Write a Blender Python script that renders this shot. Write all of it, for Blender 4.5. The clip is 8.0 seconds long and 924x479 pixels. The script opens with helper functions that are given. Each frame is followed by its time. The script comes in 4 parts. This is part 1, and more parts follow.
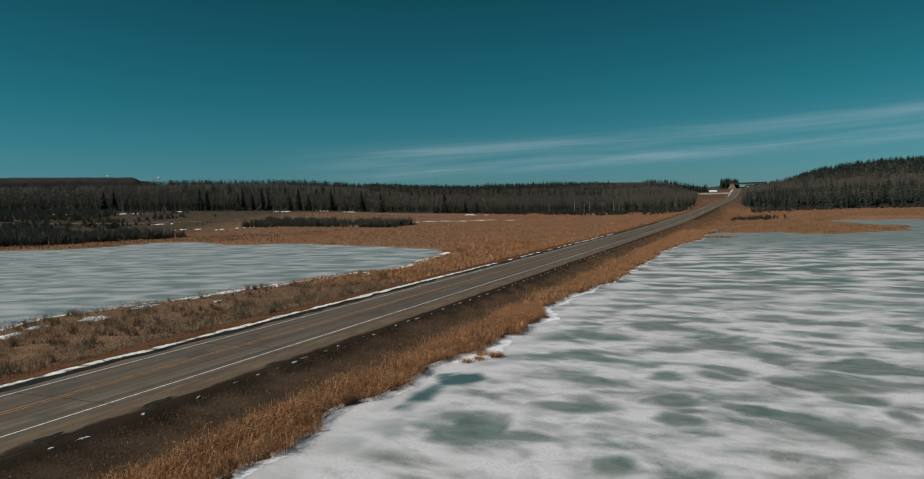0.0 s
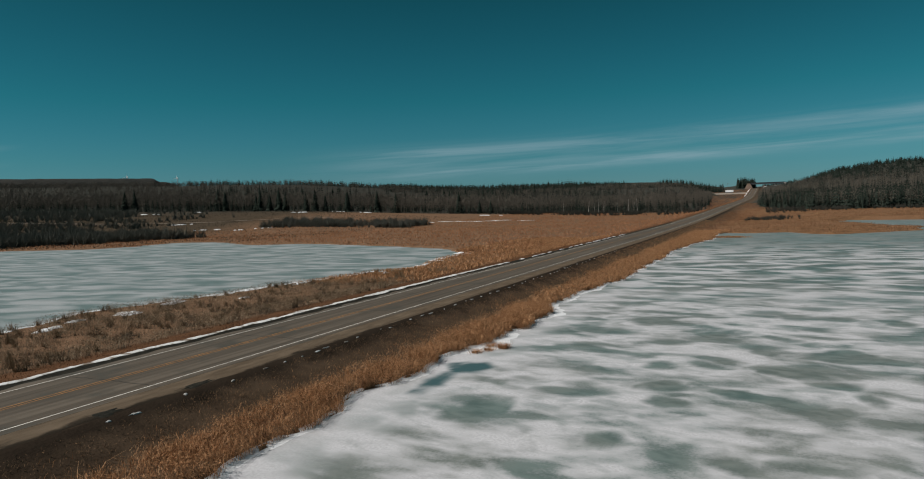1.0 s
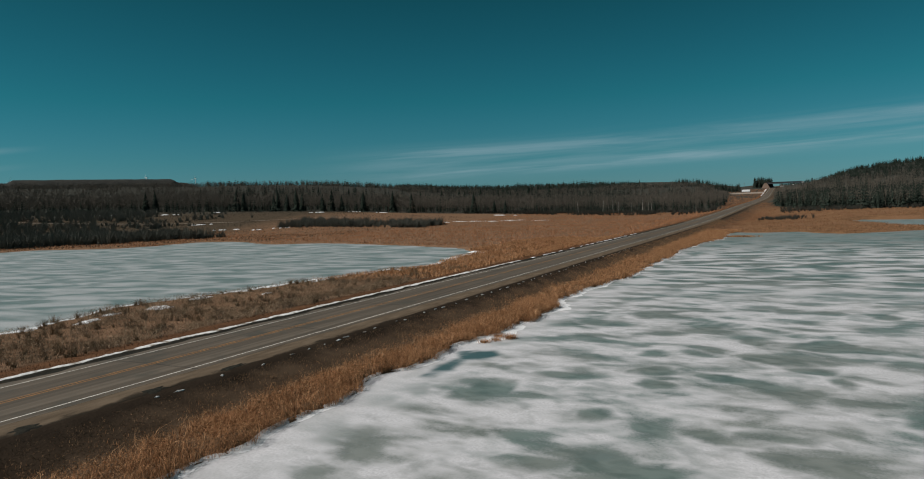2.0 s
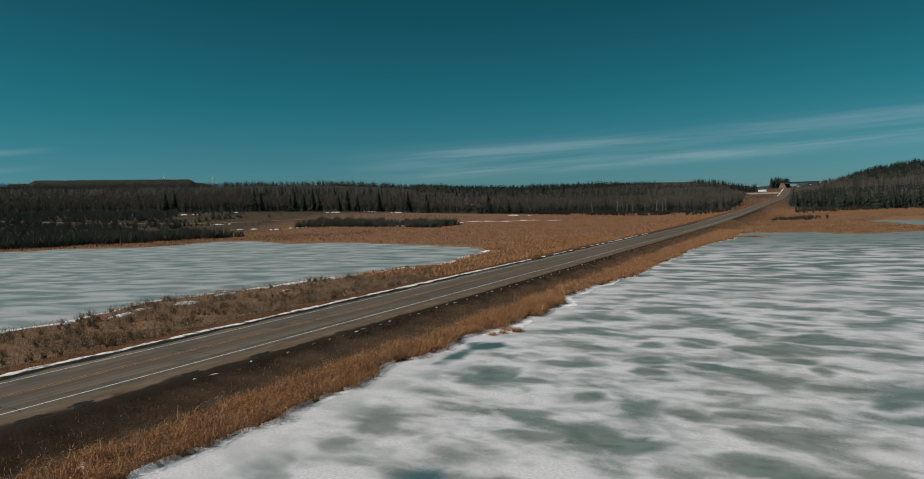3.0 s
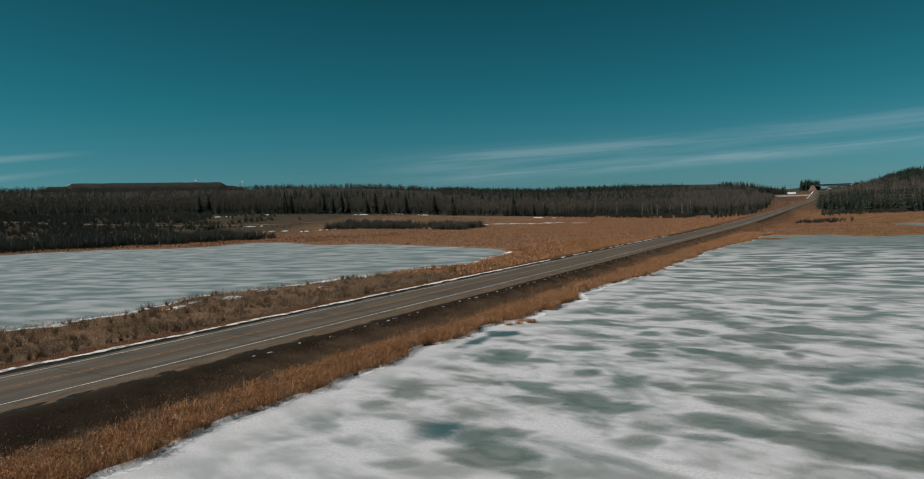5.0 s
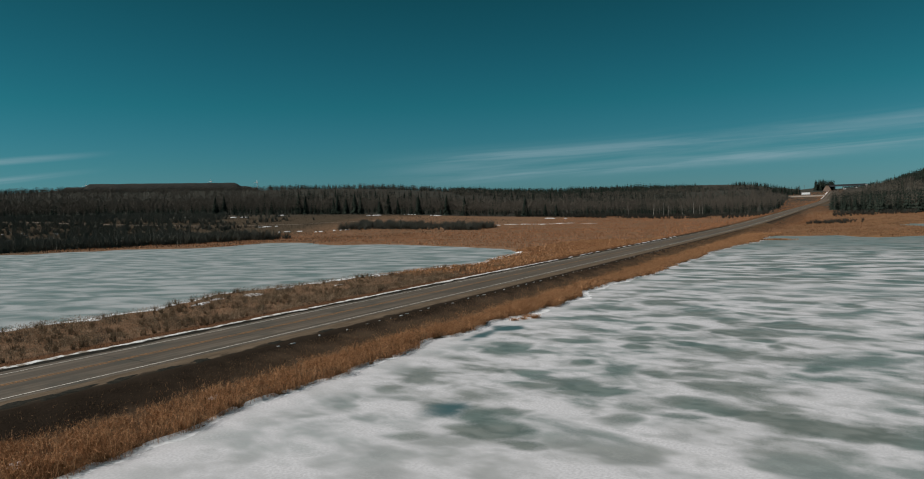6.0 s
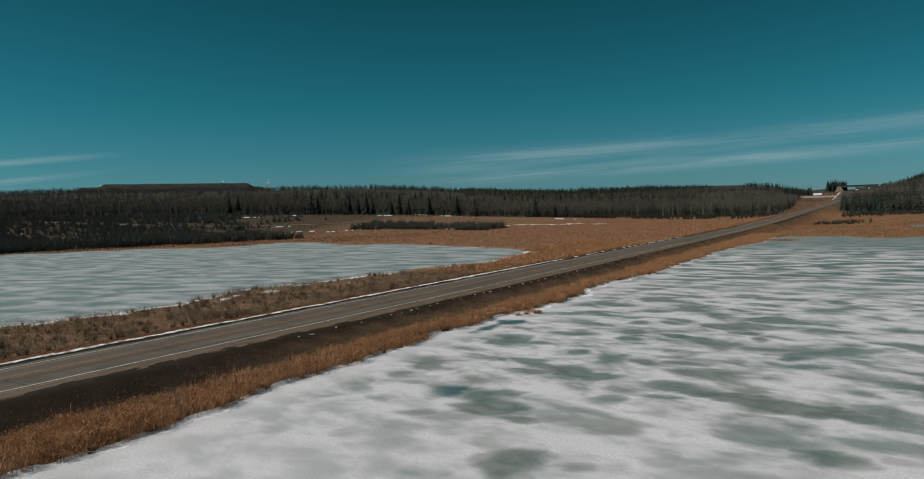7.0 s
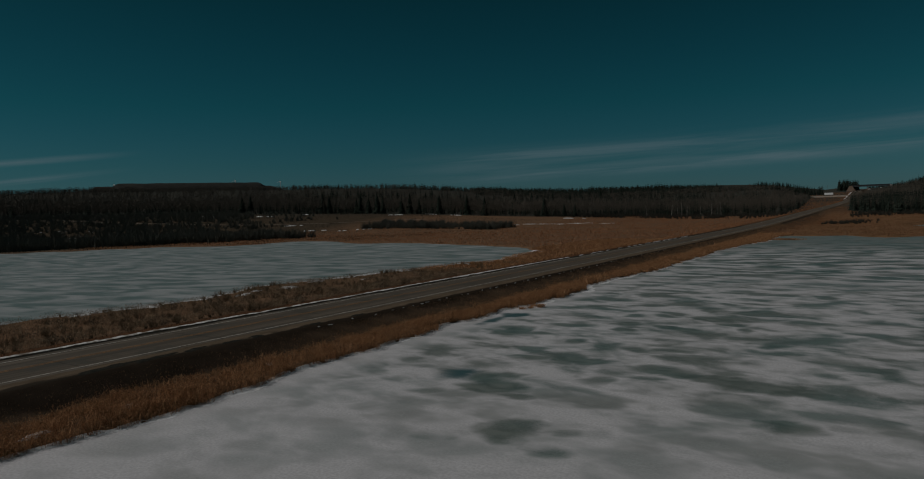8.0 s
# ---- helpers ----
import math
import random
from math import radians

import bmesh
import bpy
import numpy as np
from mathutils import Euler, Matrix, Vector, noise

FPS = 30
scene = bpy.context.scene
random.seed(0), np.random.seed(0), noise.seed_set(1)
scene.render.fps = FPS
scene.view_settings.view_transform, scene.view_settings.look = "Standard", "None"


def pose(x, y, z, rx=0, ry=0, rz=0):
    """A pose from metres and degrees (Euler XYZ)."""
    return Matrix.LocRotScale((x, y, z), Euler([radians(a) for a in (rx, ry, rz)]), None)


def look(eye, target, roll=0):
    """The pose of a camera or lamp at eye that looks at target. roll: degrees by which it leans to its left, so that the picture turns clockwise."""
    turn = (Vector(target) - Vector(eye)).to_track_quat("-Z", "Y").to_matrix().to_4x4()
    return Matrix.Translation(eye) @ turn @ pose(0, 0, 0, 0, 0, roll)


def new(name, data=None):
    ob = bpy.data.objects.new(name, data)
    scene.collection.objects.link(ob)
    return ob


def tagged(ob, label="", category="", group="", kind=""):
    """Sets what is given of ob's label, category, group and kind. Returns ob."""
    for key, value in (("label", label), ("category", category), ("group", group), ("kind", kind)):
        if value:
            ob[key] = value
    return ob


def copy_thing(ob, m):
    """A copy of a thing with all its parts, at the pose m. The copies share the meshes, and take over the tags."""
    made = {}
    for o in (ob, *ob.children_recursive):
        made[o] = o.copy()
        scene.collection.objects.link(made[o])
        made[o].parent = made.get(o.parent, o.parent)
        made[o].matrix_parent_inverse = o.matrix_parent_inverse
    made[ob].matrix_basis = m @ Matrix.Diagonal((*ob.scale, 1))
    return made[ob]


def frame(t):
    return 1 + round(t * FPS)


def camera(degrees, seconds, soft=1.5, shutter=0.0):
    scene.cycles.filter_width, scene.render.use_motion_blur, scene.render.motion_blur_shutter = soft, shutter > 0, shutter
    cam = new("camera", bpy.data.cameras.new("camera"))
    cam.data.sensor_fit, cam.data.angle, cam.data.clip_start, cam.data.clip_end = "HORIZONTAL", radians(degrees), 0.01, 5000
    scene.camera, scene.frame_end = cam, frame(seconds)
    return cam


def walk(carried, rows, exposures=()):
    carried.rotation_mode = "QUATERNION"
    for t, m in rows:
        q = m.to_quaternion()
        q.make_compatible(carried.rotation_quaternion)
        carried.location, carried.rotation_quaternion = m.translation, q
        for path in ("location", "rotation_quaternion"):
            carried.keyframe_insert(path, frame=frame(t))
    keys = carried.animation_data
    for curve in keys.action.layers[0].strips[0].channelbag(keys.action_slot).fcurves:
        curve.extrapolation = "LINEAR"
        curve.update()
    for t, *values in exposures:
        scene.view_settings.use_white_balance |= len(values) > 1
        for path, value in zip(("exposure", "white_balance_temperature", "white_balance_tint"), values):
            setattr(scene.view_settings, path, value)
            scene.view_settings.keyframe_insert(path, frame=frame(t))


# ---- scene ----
cam = camera(67.46, 8.0, soft=1.05)
PATH = [
    (0.0, look((34.887, -7.816, 11.180), (-4.739, 83.869, 6.312), -1.690)),
    (0.5, look((35.798, -9.427, 11.261), (-4.853, 81.809, 6.423), -1.690)),
    (1.0, look((36.779, -11.135, 11.277), (-4.871, 79.653, 6.515), -1.750)),
    (1.5, look((37.852, -12.938, 11.278), (-4.806, 77.385, 6.575), -1.800)),
    (3.0, look((41.088, -18.039, 11.368), (-4.513, 70.837, 6.740), -1.798)),
    (3.5, look((41.982, -19.433, 11.331), (-4.530, 68.979, 6.856), -1.779)),
    (4.0, look((42.929, -20.974, 11.389), (-4.463, 66.973, 6.998), -1.772)),
    (4.5, look((43.896, -22.618, 11.414), (-4.262, 64.919, 7.147), -1.771)),
    (6.0, look((47.675, -28.049, 11.660), (-2.873, 58.139, 7.589), -1.763)),
    (6.5, look((49.004, -29.890, 11.717), (-2.225, 55.897, 7.676), -1.730)),
    (7.0, look((50.437, -31.901, 11.762), (-1.447, 53.494, 7.779), -1.700)),
    (7.5, look((51.766, -33.972, 11.768), (-0.712, 51.059, 7.797), -1.670)),
    (8.0, look((53.296, -36.032, 11.819), (0.162, 48.588, 7.776), -1.652)),
]
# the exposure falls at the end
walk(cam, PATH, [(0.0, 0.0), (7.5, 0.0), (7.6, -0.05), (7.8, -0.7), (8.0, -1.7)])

# ---- world, sun ----
SUN_AZ, SUN_EL = 127.0, 38.0  # degrees to the left of +y, degrees above the horizon
world = bpy.data.worlds.new("world")
scene.world = world
world.use_nodes = True
wt = world.node_tree
wt.nodes.clear()


def wnode(kind, **props):
    n = wt.nodes.new(kind)
    for k, v in props.items():
        setattr(n, k, v)
    return n


def wlink(a, b):
    wt.links.new(a, b)


w_out = wnode("ShaderNodeOutputWorld")
w_bg = wnode("ShaderNodeBackground")
w_bg.inputs["Strength"].default_value = 0.1
sky = wnode("ShaderNodeTexSky", sky_type="NISHITA", sun_disc=False)
sky.sun_elevation = radians(SUN_EL)
sky.sun_rotation = radians(-SUN_AZ)
sky.air_density, sky.dust_density, sky.ozone_density = 1.0, 0.3, 2.0
tc = wnode("ShaderNodeTexCoord")
sep = wnode("ShaderNodeSeparateXYZ")
wlink(tc.outputs["Generated"], sep.inputs[0])


def wmath(op, a, b=0.0):
    n = wnode("ShaderNodeMath", operation=op)
    for i, v in enumerate((a, b)):
        if isinstance(v, (int, float)):
            n.inputs[i].default_value = v
        else:
            wlink(v, n.inputs[i])
    return n.outputs[0]


def wramp(v, a, b):
    n = wnode("ShaderNodeMapRange")
    n.interpolation_type = "SMOOTHSTEP"
    n.inputs[1].default_value, n.inputs[2].default_value = a, b
    wlink(v, n.inputs[0])
    return n.outputs[0]


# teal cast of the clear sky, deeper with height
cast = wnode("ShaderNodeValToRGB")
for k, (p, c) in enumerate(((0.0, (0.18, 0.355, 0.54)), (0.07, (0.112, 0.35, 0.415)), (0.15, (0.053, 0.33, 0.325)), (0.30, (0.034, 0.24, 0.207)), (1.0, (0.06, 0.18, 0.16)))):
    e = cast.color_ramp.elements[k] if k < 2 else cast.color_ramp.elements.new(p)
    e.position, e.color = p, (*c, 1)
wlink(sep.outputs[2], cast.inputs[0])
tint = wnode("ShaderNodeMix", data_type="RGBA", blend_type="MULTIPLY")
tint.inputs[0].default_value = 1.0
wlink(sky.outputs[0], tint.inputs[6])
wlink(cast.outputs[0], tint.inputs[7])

# thin cirrus in long streaks a few degrees up
bearing = wmath("MULTIPLY", wmath("ARCTAN2", wmath("MULTIPLY", sep.outputs[0], -1.0), sep.outputs[1]), 57.3)
rise = wmath("MULTIPLY", wmath("ARCSINE", sep.outputs[2]), 57.3)


def cirrus(az0, az1, low, high, lean, seed, amount):
    """A band of streaks between two bearings (degrees left of +y) and two heights; lean: degrees of height for each degree of bearing."""
    level = wmath("ADD", rise, wmath("MULTIPLY", wmath("ADD", bearing, -az0), lean))
    vec = wnode("ShaderNodeCombineXYZ")
    wlink(wmath("MULTIPLY", bearing, 0.05), vec.inputs[0])
    wlink(wmath("MULTIPLY", level, 0.95), vec.inputs[1])
    vec.inputs[2].default_value = seed
    n = wnode("ShaderNodeTexNoise")
    n.inputs["Scale"].default_value, n.inputs["Detail"].default_value = 1.0, 7.0
    n.inputs["Roughness"].default_value, n.inputs["Distortion"].default_value = 0.6, 0.4
    wlink(vec.outputs[0], n.inputs["Vector"])
    mid, half = (low + high) / 2, (high - low) / 2
    inside = wramp(wmath("ABSOLUTE", wmath("SUBTRACT", level, mid)), half, 0.0)
    along = wmath("MULTIPLY", wramp(bearing, az0 - 3.0, az0 + 8.0), wramp(bearing, az1, az1 - 14.0))
    return wmath("MULTIPLY", wmath("MULTIPLY", inside, along), wmath("MULTIPLY", wramp(n.outputs[0], 0.34, 0.7), amount))


veil = cirrus(-40.0, 41.0, 4.0, 8.2, 0.036, 3.0, 0.3)
for band in ((-40.0, 40.0, 5.9, 7.7, 0.036, 5.2, 0.48), (-40.0, 38.0, 4.4, 6.1, 0.036, 1.7, 0.58), (59.0, 77.0, 4.5, 5.2, 0.1, 8.6, 0.8), (59.5, 78.0, 3.25, 3.95, 0.13, 6.1, 0.85)):
    veil = wmath("MAXIMUM", veil, cirrus(*band))
lit = wnode("ShaderNodeMix", data_type="RGBA", blend_type="MIX")
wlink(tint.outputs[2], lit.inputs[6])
lit.inputs[7].default_value = (2.9, 4.0, 4.55, 1)
wlink(veil, lit.inputs[0])
wlink(lit.outputs[2], w_bg.inputs[0])
wlink(w_bg.outputs[0], w_out.inputs[0])

sun = new("sun", bpy.data.lights.new("sun", "SUN"))
sun.data.energy, sun.data.angle, sun.data.color = 4.6, radians(0.53), (1.0, 0.945, 0.89)
a_, e_ = radians(SUN_AZ), radians(SUN_EL)
sun.matrix_world = look((-math.sin(a_) * math.cos(e_) * 50, math.cos(a_) * math.cos(e_) * 50, math.sin(e_) * 50), (0, 0, 0))

# ---- materials ----


def material(name, stops, scale=(1, 1, 1), noise_scale=1.0, detail=6.0, rough=0.9, bump=0.3, bump_scale=20.0,
             island=None, blotch=None, translucent=0.0, spec=0.3, bump_dist=0.05):
    """Two scales of noise through a colour ramp, grain relief, and where asked a spread of tone from piece to piece."""
    m = bpy.data.materials.new(name)
    m.use_nodes = True
    nt = m.node_tree
    b = nt.nodes["Principled BSDF"]
    geo_ = nt.nodes.new("ShaderNodeNewGeometry")
    mp = nt.nodes.new("ShaderNodeMapping")
    mp.inputs["Scale"].default_value = scale
    nt.links.new(geo_.outputs["Position"], mp.inputs[0])
    n = nt.nodes.new("ShaderNodeTexNoise")
    n.inputs["Scale"].default_value, n.inputs["Detail"].default_value = noise_scale, detail
    n.inputs["Roughness"].default_value = 0.62
    nt.links.new(mp.outputs[0], n.inputs["Vector"])
    value = n.outputs[0]
    if island is not None:
        mixv = nt.nodes.new("ShaderNodeMix")
        mixv.inputs[0].default_value = island
        nt.links.new(value, mixv.inputs[2])
        nt.links.new(geo_.outputs["Random Per Island"], mixv.inputs[3])
        value = mixv.outputs[0]
    ramp = nt.nodes.new("ShaderNodeValToRGB")
    while len(ramp.color_ramp.elements) < len(stops):
        ramp.color_ramp.elements.new(0.5)
    for e, (p, c) in zip(ramp.color_ramp.elements, stops):
        e.position, e.color = p, (*c, 1)
    nt.links.new(value, ramp.inputs[0])
    colour = ramp.outputs[0]
    if blotch:
        bn = nt.nodes.new("ShaderNodeTexNoise")
        bn.inputs["Scale"].default_value, bn.inputs["Detail"].default_value = blotch[0], 4.0
        nt.links.new(geo_.outputs["Position"], bn.inputs["Vector"])
        br = nt.nodes.new("ShaderNodeMapRange")
        br.interpolation_type = "SMOOTHSTEP"
        br.inputs[1].default_value, br.inputs[2].default_value = blotch[1], blotch[2]
        nt.links.new(bn.outputs[0], br.inputs[0])
        mx = nt.nodes.new("ShaderNodeMix")
        mx.data_type = "RGBA"
        nt.links.new(br.outputs[0], mx.inputs[0])
        nt.links.new(colour, mx.inputs[6])
        mx.inputs[7].default_value = (*blotch[3], 1)
        colour = mx.outputs[2]
    nt.links.new(colour, b.inputs["Base Color"])
    b.inputs["Roughness"].default_value = rough
    b.inputs["Specular IOR Level"].default_value = spec
    if bump:
        gn = nt.nodes.new("ShaderNodeTexNoise")
        gn.inputs["Scale"].default_value, gn.inputs["Detail"].default_value = bump_scale, 5.0
        nt.links.new(geo_.outputs["Position"], gn.inputs["Vector"])
        bp = nt.nodes.new("ShaderNodeBump")
        bp.inputs["Strength"].default_value, bp.inputs["Distance"].default_value = bump, bump_dist
        nt.links.new(gn.outputs[0], bp.inputs["Height"])
        nt.links.new(bp.outputs[0], b.inputs["Normal"])
    if translucent:
        tr = nt.nodes.new("ShaderNodeBsdfTranslucent")
        nt.links.new(colour, tr.inputs[0])
        ms = nt.nodes.new("ShaderNodeMixShader")
        ms.inputs[0].default_value = translucent
        nt.links.new(b.outputs[0], ms.inputs[1])
        nt.links.new(tr.outputs[0], ms.inputs[2])
        nt.links.new(ms.outputs[0], nt.nodes["Material Output"].inputs[0])
    return m


M_ground = material("marsh_soil", [(0.3, (0.1, 0.056, 0.03)), (0.5, (0.18, 0.1, 0.053)), (0.7, (0.27, 0.155, 0.08))],
                    noise_scale=0.25, bump=0.6, bump_scale=6, rough=1.0, spec=0.02, blotch=(0.03, 0.45, 0.62, (0.2, 0.112, 0.062)))
M_reed = material("dry_reed", [(0.0, (0.045, 0.027, 0.016)), (0.3, (0.16, 0.082, 0.04)), (0.6, (0.475, 0.245, 0.118)), (1.0, (0.84, 0.57, 0.34))],
                  noise_scale=1.3, detail=3.0, island=0.5, rough=0.75, bump=0, spec=0.06, translucent=0.1)
M_brush = material("grey_brown_brush", [(0.0, (0.04, 0.027, 0.018)), (0.33, (0.14, 0.1, 0.066)), (0.6, (0.34, 0.25, 0.165)), (1.0, (0.66, 0.52, 0.38))],
                   noise_scale=1.1, detail=3.0, island=0.4, rough=0.8, bump=0, spec=0.06, translucent=0.2, blotch=(0.45, 0.5, 0.63, (0.085, 0.068, 0.05)))
M_weed = material("olive_brown_weeds", [(0.0, (0.06, 0.044, 0.028)), (0.45, (0.2, 0.145, 0.09)), (1.0, (0.48, 0.35, 0.23))], noise_scale=0.9, detail=3.0, island=0.5, rough=0.85, bump=0, spec=0.06)
M_turf = material("dark_cut_grass", [(0.0, (0.05, 0.034, 0.021)), (0.5, (0.18, 0.112, 0.064)), (1.0, (0.42, 0.25, 0.14))],
                  noise_scale=0.5, island=0.5, rough=0.9, bump=0, spec=0.06)
M_verge = material("russet_verge_grass", [(0.0, (0.06, 0.033, 0.019)), (0.5, (0.125, 0.068, 0.037)), (1.0, (0.22, 0.125, 0.072))],
                   noise_scale=0.5, island=0.5, rough=0.9, bump=0, spec=0.06)
M_sedge = material("golden_sedge", [(0.0, (0.11, 0.05, 0.026)), (0.3, (0.26, 0.118, 0.058)), (0.6, (0.42, 0.2, 0.1)), (1.0, (0.66, 0.4, 0.235))],
                   scale=(0.5, 1.3, 1), noise_scale=0.11, island=0.38, rough=0.8, bump=0, spec=0.06, translucent=0.2)
M_russet = material("russet_sedge", [(0.0, (0.08, 0.04, 0.022)), (0.45, (0.24, 0.122, 0.065)), (1.0, (0.42, 0.24, 0.14))],
                    scale=(0.4, 1.4, 1), noise_scale=0.1, island=0.3, rough=0.85, bump=0, spec=0.06, translucent=0.2)
M_dull = material("dull_brown_sedge", [(0.0, (0.034, 0.032, 0.025)), (0.5, (0.075, 0.063, 0.047)), (1.0, (0.15, 0.11, 0.078))], noise_scale=0.05, island=0.45, rough=0.9, bump=0, spec=0.06)
M_asphalt = material("worn_asphalt", [(0.3, (0.056, 0.043, 0.031)), (0.5, (0.1, 0.079, 0.058)), (0.68, (0.15, 0.121, 0.091))],
                     scale=(2.0, 0.03, 1), noise_scale=1.0, rough=0.68, bump=0.25, bump_scale=60, bump_dist=0.01, spec=0.3, blotch=(0.35, 0.5, 0.75, (0.066, 0.058, 0.045)))
M_gravel = material("dusty_gravel", [(0.3, (0.088, 0.065, 0.044)), (0.5, (0.124, 0.093, 0.064)), (0.7, (0.165, 0.125, 0.088))],
                    scale=(1, 0.25, 1), noise_scale=1.4, rough=0.95, bump=0.5, bump_scale=40, bump_dist=0.02, spec=0.05)
M_track = material("pale_track_gravel", [(0.3, (0.22, 0.18, 0.145)), (0.7, (0.34, 0.285, 0.235))], noise_scale=0.3, rough=0.95, bump=0, spec=0.05)
M_black = material("mottled_black", [(0.35, (0.012, 0.012, 0.009)), (0.65, (0.03, 0.027, 0.02))], noise_scale=2.0, rough=0.95, bump=0.6, bump_scale=15, spec=0.1)
M_white = material("white_road_paint", [(0.3, (0.42, 0.39, 0.34)), (0.55, (0.76, 0.72, 0.65))], noise_scale=3.0, rough=0.7, bump=0)
M_yellow = material("orange_road_paint", [(0.3, (0.19, 0.108, 0.055)), (0.65, (0.46, 0.22, 0.068))], noise_scale=1.5, rough=0.7, bump=0)
M_tar = material("tar_seal", [(0.3, (0.02, 0.018, 0.016)), (0.7, (0.04, 0.035, 0.03))], noise_scale=3.0, rough=0.6, bump=0)
M_snow = material("old_snow", [(0.3, (0.66, 0.67, 0.68)), (0.6, (0.80, 0.81, 0.82))], noise_scale=1.2, rough=0.6, bump=0.4, bump_scale=8,
                  blotch=(1.5, 0.58, 0.8, (0.5, 0.47, 0.44)))
M_plough = material("dirty_ploughed_snow", [(0.3, (0.55, 0.54, 0.52)), (0.6, (0.76, 0.76, 0.75))], noise_scale=2.0, rough=0.7, bump=0.5, bump_scale=9,
                    blotch=(1.3, 0.47, 0.64, (0.22, 0.18, 0.14)))
M_trunk = material("grey_bark", [(0.3, (0.075, 0.062, 0.052)), (0.7, (0.19, 0.16, 0.135))], noise_scale=0.8, island=0.5, rough=0.9, bump=0, spec=0.06)
M_twig = material("bare_twigs", [(0.0, (0.052, 0.046, 0.038)), (0.5, (0.095, 0.083, 0.068)), (1.0, (0.19, 0.165, 0.135))], noise_scale=0.03, island=0.17, rough=0.95, bump=0, spec=0.05)
M_shrub = material("dark_willow_twigs", [(0.0, (0.075, 0.08, 0.068)), (0.6, (0.14, 0.14, 0.118)), (1.0, (0.22, 0.2, 0.165))], noise_scale=0.1, island=0.5, rough=0.9, bump=0, spec=0.06)
M_bush = material("dark_low_brush", [(0.0, (0.03, 0.03, 0.025)), (0.6, (0.062, 0.06, 0.05)), (1.0, (0.11, 0.1, 0.082))], noise_scale=0.1, island=0.5, rough=0.9, bump=0, spec=0.06)
M_birch = material("birch_bark", [(0.35, (0.12, 0.10, 0.09)), (0.5, (0.40, 0.37, 0.33)), (0.7, (0.52, 0.49, 0.44))], scale=(1, 1, 2), noise_scale=1.2, rough=0.8, bump=0)
M_needle = material("spruce_needles", [(0.0, (0.011, 0.016, 0.013)), (0.5, (0.02, 0.028, 0.022)), (1.0, (0.038, 0.047, 0.036))], noise_scale=0.15, island=0.5, rough=0.95, bump=0, spec=0.05)
M_farhill = material("wooded_far_hill", [(0.3, (0.010, 0.012, 0.010)), (0.7, (0.026, 0.025, 0.02))], noise_scale=0.02, rough=1.0, bump=0.5, bump_scale=0.1, bump_dist=5)
M_concrete = material("grey_concrete", [(0.3, (0.22, 0.21, 0.2)), (0.7, (0.34, 0.32, 0.3))], noise_scale=0.4, rough=0.9, bump=0)
M_parapet = material("weathered_grey_concrete", [(0.3, (0.02, 0.022, 0.024)), (0.7, (0.035, 0.037, 0.04))], noise_scale=0.4, rough=0.9, bump=0)
M_sand = material("tan_earth", [(0.3, (0.15, 0.105, 0.078)), (0.7, (0.25, 0.18, 0.14))], noise_scale=0.2, rough=1.0, bump=0)
M_paint = material("white_paint", [(0.3, (0.72, 0.72, 0.72)), (0.7, (0.82, 0.82, 0.82))], noise_scale=0.5, rough=0.5, bump=0)
M_steel = material("weathered_dark_steel", [(0.3, (0.03, 0.035, 0.04)), (0.7, (0.06, 0.065, 0.07))], noise_scale=0.5, rough=0.6, bump=0)
M_rubber = material("black_rubber", [(0.3, (0.015, 0.015, 0.015)), (0.7, (0.03, 0.03, 0.03))], noise_scale=2, rough=0.8, bump=0)
M_wood = material("weathered_pole_wood", [(0.3, (0.07, 0.05, 0.035)), (0.7, (0.14, 0.1, 0.075))], noise_scale=1.0, rough=0.9, bump=0)

# ---- shapes of the land ----
rng = np.random.default_rng(7)


def smooth(a, b, v):
    t = np.clip((v - a) / (b - a), 0, 1)
    return t * t * (3 - 2 * t)


def ripple(x, y, seed, size):
    """Soft value noise in the plane, about -1 to 1."""
    r = np.random.default_rng(seed)
    table = r.uniform(-1, 1, (64, 64))
    u, v = np.asarray(x) / size, np.asarray(y) / size
    i, j = np.floor(u).astype(int), np.floor(v).astype(int)
    f, g = u - i, v - j
    f, g = f * f * (3 - 2 * f), g * g * (3 - 2 * g)
    t = lambda a, b: table[a % 64, b % 64]
    return (t(i, j) * (1 - f) + t(i + 1, j) * f) * (1 - g) + (t(i, j + 1) * (1 - f) + t(i + 1, j + 1) * f) * g


def outline_distance(poly, x, y):
    """Distance to a closed outline, negative inside."""
    x, y = np.asarray(x, float), np.asarray(y, float)
    best, inside = np.full(x.shape, 1e9), np.zeros(x.shape, bool)
    n = len(poly)
    for k in range(n):
        (ax, ay), (bx, by) = poly[k], poly[(k + 1) % n]
        dx, dy = bx - ax, by - ay
        t = np.clip(((x - ax) * dx + (y - ay) * dy) / (dx * dx + dy * dy + 1e-9), 0, 1)
        best = np.minimum(best, np.hypot(x - ax - t * dx, y - ay - t * dy))
        if ay != by:
            inside ^= ((ay > y) != (by > y)) & (x < (bx - ax) * (y - ay) / (by - ay) + ax)
    return np.where(inside, -best, best)


